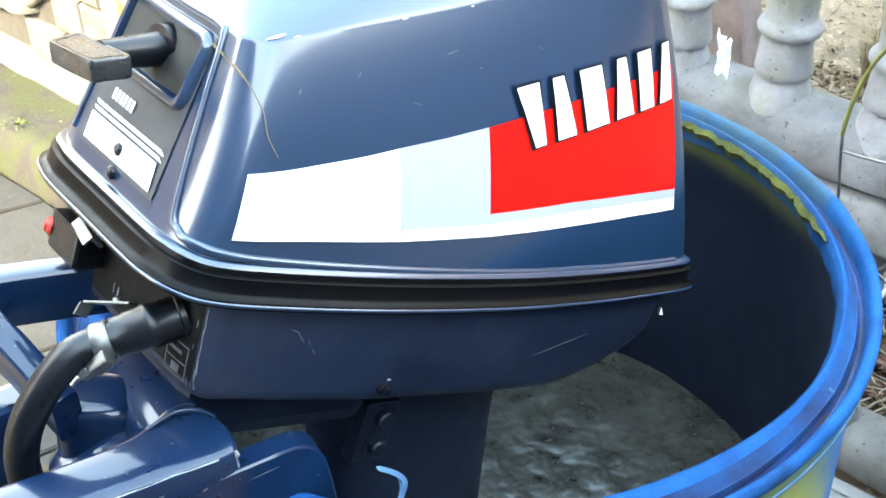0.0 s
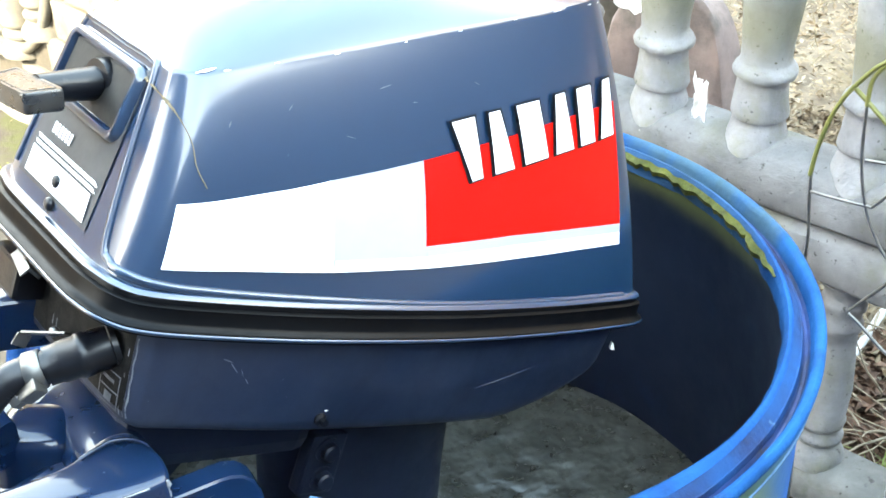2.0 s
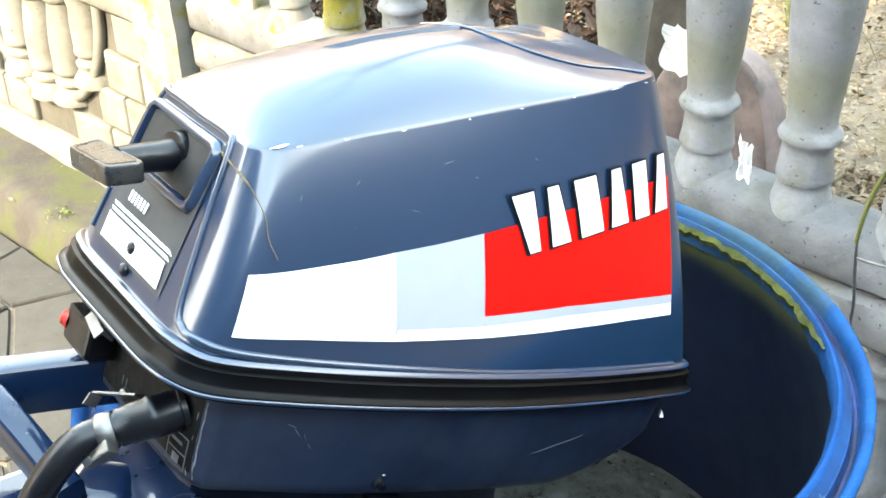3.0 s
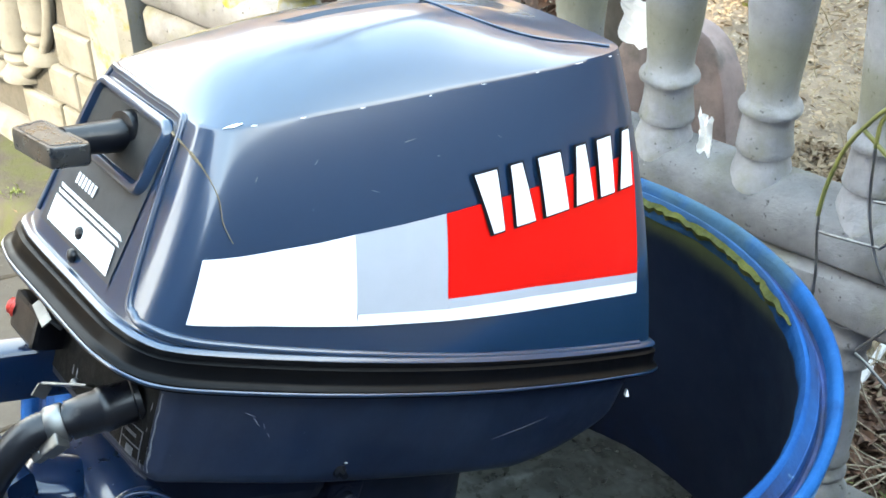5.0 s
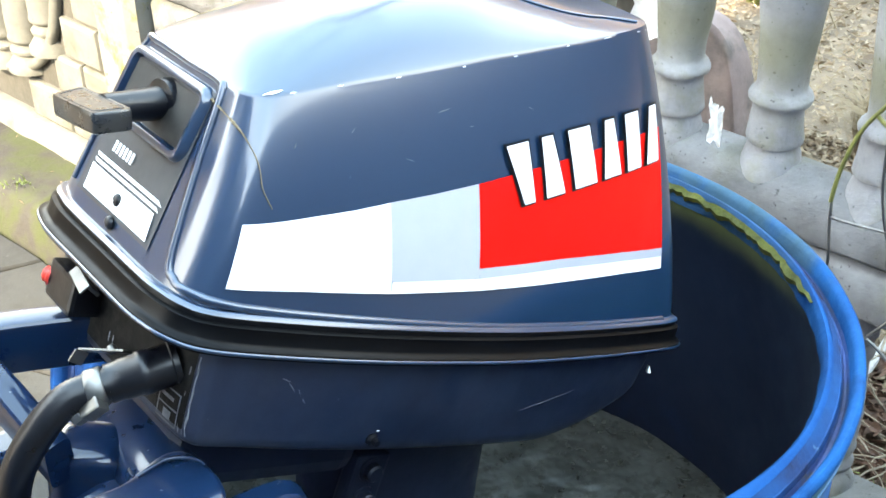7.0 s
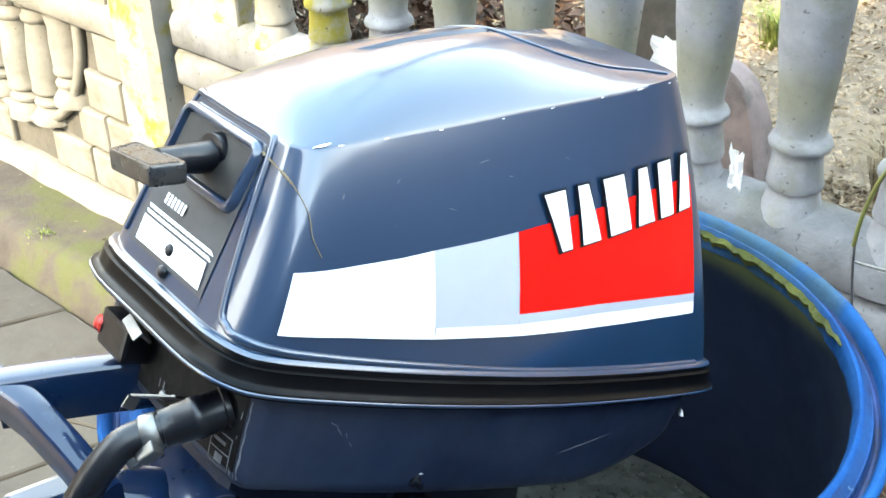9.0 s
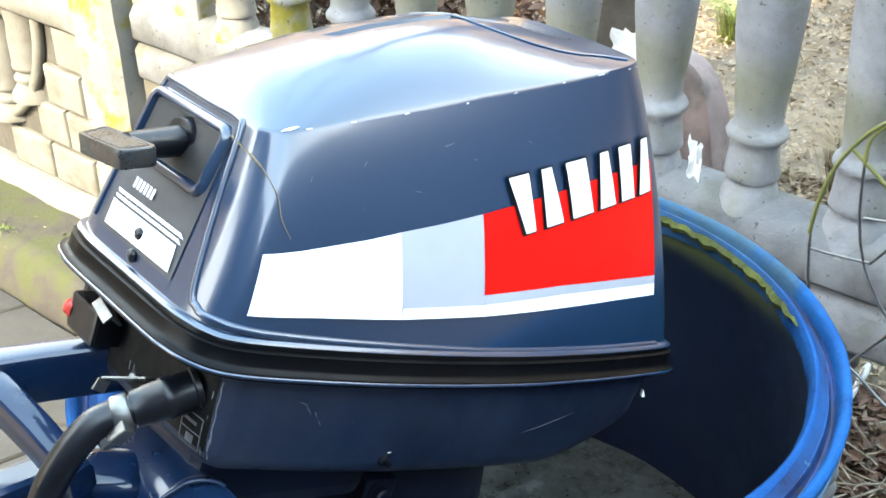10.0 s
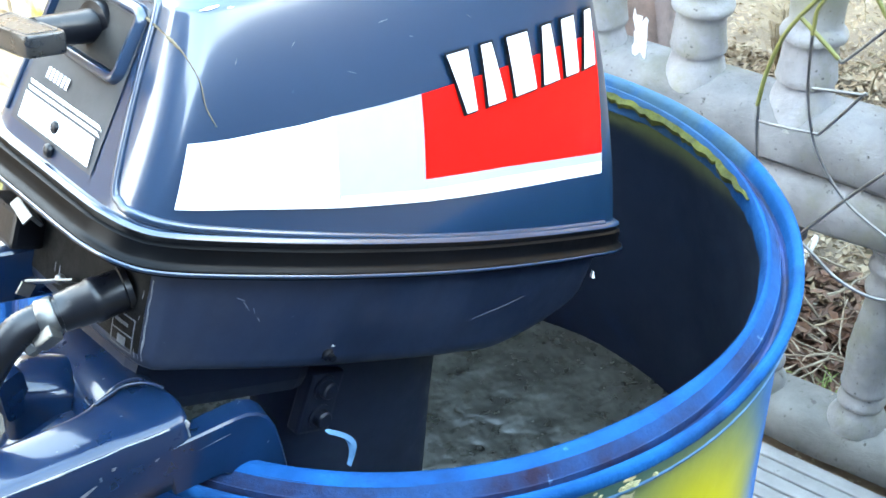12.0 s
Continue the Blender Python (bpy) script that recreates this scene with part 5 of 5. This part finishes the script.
for a in (186, 201):
    d = Vector((math.cos(radians(a)), math.sin(radians(a)), 0))
    t = Vector((-d.y, d.x, 0))
    bm = bmesh.new()
    M = Matrix.Translation(d * 0.29) @ Matrix((d, t, Vector((0, 0, 1)))).transposed().to_4x4()
    box(bm, (0.045, -0.014, 0.70), (0.070, 0.014, 0.895), 0.006, M)
    box(bm, (-0.045, -0.014, 0.884), (0.070, 0.014, 0.905), 0.006, M)
    wpart("jaw", bm, NAVY_CAST, clampb)

# straw caught on the cowl
bm = bmesh.new()
pts = [on_front(-0.030, 0.1135, 0.002), COWL_TREE.find_nearest(Vector((-0.262, -0.056, 0.107)))[0] + Vector((-0.001, -0.0008, 0)), on_side(-0.2590, 0.100, 0.0008), on_side(-0.2560, 0.093, 0.0012), on_side(-0.2535, 0.083, 0.0006), on_side(-0.2470, 0.073, 0.0008)]
tube(bm, [MOTOR @ p for p in evenly(smooth_line(pts, 8), 0.0016)], 0.0003, 6)
tube(bm, [MOTOR @ p for p in evenly(smooth_line(pts[:3], 8), 0.0016)], [0.0010, 0.0008, 0.0011, 0.0007, 0.0009, 0.0006, 0.0008, 0.0005, 0.0005, 0.0004, 0.0004, 0.0004] * 2, 6)
tagged(part("dry_stem", bm, STRAW), "thin dry straw lying on the motor cowl", "straw")

# ---------------------------------------------------------------- things round the barrel
bm = bmesh.new()
d = Vector((math.cos(radians(208)), math.sin(radians(208)), 0))
t = Vector((-d.y, d.x, 0))
M = Matrix.Translation(d * 0.297) @ Matrix((d, t, Vector((0, 0, 1)))).transposed().to_4x4()
box(bm, (0.0, -0.15, 0.60), (0.034, 0.15, 0.842), 0.004)
for v in bm.verts:
    v.co += 0.0025 * noise.noise_vector(v.co * 25)
    v.co = M @ v.co
tagged(part("transom_board", bm, WOOD), "worn brown wooden board clamped to the barrel side", "board")


def slat_mesh():
    bm = bmesh.new()
    box(bm, (0, 0, -0.016), (1.15, 0.0255, 0.0), 0.0025)
    for v in bm.verts:
        v.co += 0.0015 * noise.noise_vector(v.co * 18)
    return mesh_of("slat", bm, GREY_WOOD)


pallet = thing("slatted_boards", FENCE @ pose(-1.2, -0.291, BED_Z + 0.045), "bleached grey slatted boards lying beside the fence", "pallet")
SLAT = slat_mesh()
for k in range(9):
    ob = new("slat", SLAT)
    ob.parent = pallet
    ob.matrix_basis = pose(0, 0.029 * k, 0.0)
for x in (0.12, 0.55, 1.0):
    bm = bmesh.new()
    box(bm, (x, 0.0, -0.036), (x + 0.05, 0.258, -0.0165), 0.003)
    part("batten", bm, GREY_WOOD, pallet)

# loose wire mesh hanging between barrel and fence
mesh = thing("wire_mesh", pose(0.60, 0.16, BED_Z), "loose galvanised wire mesh partly coated yellow-green", "wire mesh")
WIRES = [
    (YELLOW_WIRE, 0.0026, [(0.587, 0.200, 0.705), (0.589, 0.196, 0.745), (0.593, 0.185, 0.791), (0.599, 0.168, 0.826), (0.609, 0.140, 0.862), (0.63, 0.09, 0.89)]),
    (STEEL, 0.0019, [(0.592, 0.192, 0.600), (0.590, 0.191, 0.632), (0.588, 0.196, 0.672), (0.5875, 0.199, 0.706)]),
    (STEEL, 0.0019, [(0.588, 0.197, 0.690), (0.590, 0.192, 0.6855), (0.611, 0.136, 0.691), (0.615, 0.125, 0.697), (0.627, 0.092, 0.752), (0.6265, 0.0935, 0.7535), (0.608, 0.144, 0.745)]),
    (YELLOW_WIRE, 0.0026, [(0.598, 0.171, 0.825), (0.608, 0.145, 0.805), (0.616, 0.122, 0.787)]),
    (STEEL, 0.0019, [(0.616, 0.122, 0.787), (0.619, 0.115, 0.788), (0.633, 0.076, 0.841)]),
    (YELLOW_WIRE, 0.0024, [(0.62, 0.11, 0.89), (0.606, 0.149, 0.845), (0.604, 0.153, 0.807)]),
    (STEEL, 0.0018, [(0.604, 0.153, 0.807), (0.606, 0.148, 0.743), (0.611, 0.136, 0.691), (0.616, 0.122, 0.662), (0.623, 0.102, 0.635), (0.633, 0.076, 0.611), (0.650, 0.029, 0.587)]),
    (STEEL, 0.0020, [(0.641, 0.053, 0.669), (0.632, 0.079, 0.632), (0.624, 0.100, 0.600), (0.612, 0.130, 0.552)]),
    (STEEL, 0.0020, [(0.611, 0.130, 0.548), (0.618, 0.116, 0.538), (0.632, 0.079, 0.512), (0.647, 0.038, 0.503), (0.66, 0.0, 0.515)]),
    (YELLOW_WIRE, 0.0025, [(0.626, 0.100, 0.868), (0.632, 0.080, 0.842), (0.638, 0.064, 0.830)]),
    (STEEL, 0.0019, [(0.592, 0.192, 0.600), (0.60, 0.17, 0.40), (0.604, 0.16, 0.15), (0.605, 0.16, BED_Z)]),
]
to_mesh = pose(0.60, 0.16, BED_Z).inverted()
for mat, r, pts in WIRES:
    bm = bmesh.new()
    tube(bm, [to_mesh @ p for p in smooth_line(pts, 6)], r, 8)
    part("wire", bm, mat, mesh, smooth=True)

# stone slab and white scraps behind the balusters
bm = bmesh.new()
shape = smooth_line([(-0.16, 0, 0), (-0.155, 0, 0.40), (-0.10, 0, 0.505), (-0.02, 0, 0.53), (0.04, 0, 0.50), (0.085, 0, 0.40), (0.12, 0, 0.20), (0.135, 0, 0.0)], 4)
front = [Vector((-p.x, 0, p.z)) for p in shape]
rings = [[p + Vector((0, y, 0)) + 0.006 * noise.noise_vector(p * 12 + Vector((0, y * 9, 0))) for p in front] for y in (-0.03, -0.024, 0.03)]
rings[0] = [Vector((p.x * 0.96, p.y, p.z * 0.985)) for p in rings[0]]
loft(bm, rings, True, True, True)
slab = part("stone_slab", bm, ROCK, smooth=True)
slab.matrix_world = FENCE @ pose(0.30, 0.175, BED_Z + 0.215, -6, 0, 0)
tagged(slab, "pinkish grey stone slab leaning behind the fence", "stone")


def scrap(name, s, y, z, w, h, seed, label):
    bm = bmesh.new()
    rows = []
    for j in range(9):
        row = []
        for i in range(7):
            p = Vector(((i / 6 - 0.5) * w, 0, (j / 8 - 0.5) * h))
            edge = 1 + 0.35 * noise.noise(Vector((i * 0.9, j * 0.9, seed)))
            p = Vector((p.x * edge, 0.010 * noise.noise(Vector((i * 0.7, j * 0.7, seed + 4))), p.z * edge))
            row.append(FENCE @ (p + Vector((s, y, z))))
        rows.append(row)
    loft(bm, rows, closed=False)
    geo = bmesh.ops.solidify(bm, geom=bm.faces[:], thickness=0.0015)
    tagged(part(name, bm, WHITE_PAINT), label, "scrap")


scrap("plastic_scrap", 0.142, -0.012, 0.612, 0.024, 0.062, 1.3, "crumpled white plastic scrap caught on a baluster")
scrap("plastic_scrap", 0.318, 0.070, 0.712, 0.07, 0.075, 7.1, "torn white plastic bag behind the fence")
# pale plastic strip with a rounded end on the dead leaves
bm = bmesh.new()
A, B = Vector((1.060, 0.508, 0.008)), Vector((1.262, 0.606, 0.022))
d = (B - A).normalized()
t = d.cross(Vector((0, 0, 1))).normalized()
rings = []
for k, w in ((0.0, 0.0080), (0.3, 0.0083), (0.65, 0.0080), (0.93, 0.0078), (0.97, 0.0068), (1.0, 0.0042)):
    c = A.lerp(B, k) + Vector((0, 0, 0.002 * math.sin(k * 7)))
    rings.append([c - t * w, c - t * w * 0.7 + Vector((0, 0, 0.004)), c + t * w * 0.7 + Vector((0, 0, 0.004)), c + t * w, c + t * w * 0.7 - Vector((0, 0, 0.003)), c - t * w * 0.7 - Vector((0, 0, 0.003))])
loft(bm, rings, True, True, True)
tagged(part("plastic_strip", bm, PALE_PLASTIC), "pale plastic strip lying on dead leaves", "strip")

# dark trunk and bricks behind the fence
bm = bmesh.new()
line = [FENCE @ Vector((0.62 + 0.02 * math.sin(k), 0.55, BED_Z - 0.05 + 0.3 * k)) for k in range(12)]
tube(bm, smooth_line(line, 4), [0.085 - 0.0009 * k for k in range(45)], 18)
for v in bm.verts:
    v.co += 0.008 * noise.noise_vector(v.co * 9)
trunk_tree = thing("tree", FENCE @ pose(0.62, 0.55, BED_Z), "bare dark tree behind the fence", "tree")
bmi = trunk_tree.matrix_world.inverted()
for v in bm.verts:
    v.co = bmi @ v.co
part("trunk", bm, BARK, trunk_tree, smooth=True)
rnd = random.Random(3)
bm = bmesh.new()
for k in range(14):
    p = Vector((0, 0, rnd.uniform(2.5, 3.2)))
    d = Vector((rnd.uniform(-1, 1), rnd.uniform(-1, 1), rnd.uniform(0.3, 1.1))).normalized()
    pts = [p]
    for j in range(9):
        d = (d + Vector((rnd.uniform(-0.3, 0.3), rnd.uniform(-0.3, 0.3), rnd.uniform(-0.1, 0.25)))).normalized()
        pts.append(pts[-1] + d * 0.16)
    tube(bm, pts, [0.014 * (1 - j / 11) for j in range(10)], 6)
part("crown", bm, BARK, trunk_tree, "bare branches", True)

bm = bmesh.new()
box(bm, (0, 0, 0), (0.24, 0.115, 0.065), 0.005)
BRICKM = mesh_of("brick", bm, BRICK_RED)
for s, y, z, rz in ((0.86, 0.42, 0.0, 20), (0.70, 0.50, 0.0, 70), (0.88, 0.44, 0.066, 5)):
    ob = new("brick", BRICKM)
    ob.matrix_world = FENCE @ pose(s, y, BED_Z + 0.06 + z, 0, 0, rz)
    tagged(ob, "old red brick lying in the garden bed", "brick", "bricks behind the fence")

# ---------------------------------------------------------------- litter
def leaf(bm, p, size, rnd):
    """A curled leaf of four faces."""
    m = Matrix.Translation(p) @ Euler((rnd.uniform(-0.7, 0.7), rnd.uniform(-0.7, 0.7), rnd.uniform(0, 6.3))).to_matrix().to_4x4()
    c = rnd.uniform(0.1, 0.5) * size
    L, Wd = size, size * rnd.uniform(0.35, 0.6)
    v = [bm.verts.new(m @ Vector(q)) for q in ((-L, 0, 0), (0, -Wd, c), (L, 0, c * 0.4), (0, Wd, c * 0.8), (0, 0, 0))]
    for a, b in ((0, 1), (1, 2), (2, 3), (3, 0)):
        bm.faces.new((v[a], v[b], v[4]))


def scatter(name, n, s0, s1, y0, y1, size, mat, label, seed, zup=0.03):
    rnd = random.Random(seed)
    bm = bmesh.new()
    for k in range(n):
        s, y = rnd.uniform(s0, s1), rnd.uniform(y0, y1)
        p = FENCE @ Vector((s, y, 0))
        z = BED_Z + 0.012 * noise.noise(Vector((p.x * 3, p.y * 3, 1.7)))
        if y > 0.05:
            z += 0.05 * min(1, (y - 0.05) / 0.3) + 0.05 * noise.noise(Vector((p.x * 2.2, p.y * 2.2, 0.3))) * min(1, y)
        leaf(bm, Vector((p.x, p.y, z + rnd.uniform(0.0, zup))), rnd.uniform(0.4, 1.0) * size, rnd)
    tagged(part(name, bm, mat), label, "leaves", kind="stuff")


scatter("leaf_litter", 11000, -1.1, 1.1, 0.30, 1.3, 0.017, LEAF, "brown dead leaves covering the garden soil", 21)
scatter("leaf_litter", 6000, -1.1, 1.1, 0.42, 1.3, 0.012, LEAF2, "pale dry leaf bits on the garden soil", 22)
scatter("leaf_litter", 120, 0.9, 2.6, -0.27, -0.03, 0.012, LEAF, "small dead leaves on the strip by the fence", 23, 0.006)


def twigs(name, n, s0, s1, y0, y1, length, r, mat, label, seed, up=0.25):
    rnd = random.Random(seed)
    bm = bmesh.new()
    for k in range(n):
        p = FENCE @ Vector((rnd.uniform(s0, s1), rnd.uniform(y0, y1), BED_Z + 0.05 + rnd.uniform(0, 0.06)))
        d = Vector((rnd.uniform(-1, 1), rnd.uniform(-1, 1), rnd.uniform(-0.1, up))).normalized()
        pts = [p]
        for j in range(5):
            d = (d + Vector((rnd.uniform(-0.35, 0.35), rnd.uniform(-0.35, 0.35), rnd.uniform(-0.12, 0.1)))).normalized()
            pts.append(pts[-1] + d * length / 5 * rnd.uniform(0.6, 1.2))
        rr = r * rnd.uniform(0.5, 1.3)
        tube(bm, pts, [rr * (1 - 0.12 * j) for j in range(6)], 5)
    tagged(part(name, bm, mat), label, "twigs", kind="stuff")


scatter("leaf_litter", 17000, -1.4, 2.6, 1.1, 3.3, 0.018, LEAF, "brown dead leaves over the far garden soil", 25)
scatter("leaf_litter", 9000, -1.4, 2.6, 1.1, 3.3, 0.013, LEAF2, "pale dry leaf bits over the far garden soil", 26)
twigs("twigs", 190, -0.9, 0.6, 0.08, 0.75, 0.15, 0.0024, TWIG, "bare grey-brown twigs on the garden litter", 31)
twigs("twigs", 70, -0.6, 1.4, 0.75, 2.2, 0.16, 0.0022, STRAW, "dry straw-coloured stalks in the garden", 32, 1.6)


# dark dead brush behind the middle of the fence
twigs("dead_brush", 260, 1.02, 2.2, 0.70, 1.05, 0.55, 0.0035, BARK, "dark bare brush standing behind the fence", 34, 2.2)
scatter("brush_leaves", 4200, 1.0, 2.2, 0.68, 1.08, 0.034, LEAF_DARK, "dark withered leaves hanging in the brush", 35, 0.55)
twigs("twigs", 95, -0.6, 0.25, 0.08, 0.36, 0.13, 0.0026, TWIG, "pale broken twigs piled behind the fence", 33, 0.5)
scatter("leaf_litter", 3800, -0.7, 0.4, 0.07, 0.45, 0.024, LEAF_DARK, "larger curled brown leaves behind the fence", 24, 0.04)


def tuft(s, y, z, n, h, mat, seed, label, name="grass_tuft"):
    rnd = random.Random(seed)
    bm = bmesh.new()
    for k in range(n):
        a, w = rnd.uniform(0, 6.3), rnd.uniform(0.0012, 0.0024)
        d = Vector((math.cos(a), math.sin(a), 0))
        t = Vector((-d.y, d.x, 0)) * w
        base = Vector((rnd.gauss(0, 0.018), rnd.gauss(0, 0.018), 0))
        hh = h * rnd.uniform(0.5, 1.2)
        pts = [base, base + d * hh * 0.25 + Vector((0, 0, hh * 0.7)), base + d * hh * 0.7 + Vector((0, 0, hh * 0.9))]
        rows = [[bm.verts.new(p - t * f), bm.verts.new(p + t * f)] for p, f in zip(pts, (1, 0.8, 0.15))]
        for q, r2 in zip(rows, rows[1:]):
            bm.faces.new((q[0], q[1], r2[1], r2[0]))
    ob = part(name, bm, mat)
    ob.matrix_world = FENCE @ pose(s, y, z)
    tagged(ob, label, "grass", kind="stuff")


tuft(-0.045, 0.085, BED_Z + 0.02, 90, 0.05, GRASS, 41, "small green grass tuft behind the fence rail")
tuft(-0.20, 0.12, BED_Z + 0.03, 70, 0.045, GRASS, 42, "green grass tuft among dead leaves")
tuft(0.12, 0.75, BED_Z + 0.05, 160, 0.10, GRASS, 43, "green grass tuft in the garden")
tuft(-0.10, 1.0, BED_Z + 0.05, 300, 0.30, STRAW, 44, "dry straw grass clump in the garden")
tuft(-0.45, 0.9, BED_Z + 0.05, 300, 0.34, STRAW, 45, "dry straw grass clump in the garden")
for k, (s, y) in enumerate(((-0.30, 0.55), (-0.42, 0.68), (-0.22, 0.72), (-0.60, 0.60), (0.35, 1.2), (0.10, 1.35))):
    tuft(s, y, BED_Z + 0.04, 420, 0.20, STRAW, 60 + k, "dry brown grass clump in the garden bed")
for k, (s, y) in enumerate(((0.45, 2.2), (0.60, 2.35), (0.35, 2.45), (0.72, 2.6), (0.52, 2.7), (0.15, 2.5))):
    tuft(s, y, BED_Z + 0.04, 500, 0.34, STRAW, 80 + k, "tall dry brown grass clump in the garden")
tuft(1.14, 2.05, BED_Z + 0.04, 260, 0.16, GRASS, 90, "green grass clump in the garden")
tuft(0.20, 0.42, BED_Z + 0.04, 160, 0.08, GRASS, 70, "green grass tuft behind the stone slab")
tuft(1.95, -0.22, BED_Z + 0.0, 60, 0.02, GRASS, 46, "low moss and grass on the kerb strip")

# broken paving of the yard, last of all
rnd = random.Random(8)
STEP = 0.25
node = {}
for i in range(-9, 20):
    for j in range(0, 9):
        node[i, j] = Vector((i * STEP + rnd.uniform(-0.085, 0.085), -0.29 - j * STEP + (rnd.uniform(-0.085, 0.085) if j else 0), 0))
for i in range(-9, 19):
    for j in range(0, 8):
        corners = [node[i, j], node[i, j + 1], node[i + 1, j + 1], node[i + 1, j]]
        c = sum(corners, Vector()) / 4
        p = FENCE @ c
        if math.hypot(p.x, p.y) < 0.46:
            continue
        ob = new("slab", slab_mesh([q - c for q in corners], i * 3.1 + j))
        ob.parent = pavement
        ob.matrix_basis = FENCE @ pose(c.x, c.y, PAVE_Z + rnd.uniform(-0.004, 0.003), rnd.uniform(-1, 1), rnd.uniform(-1, 1), 0)
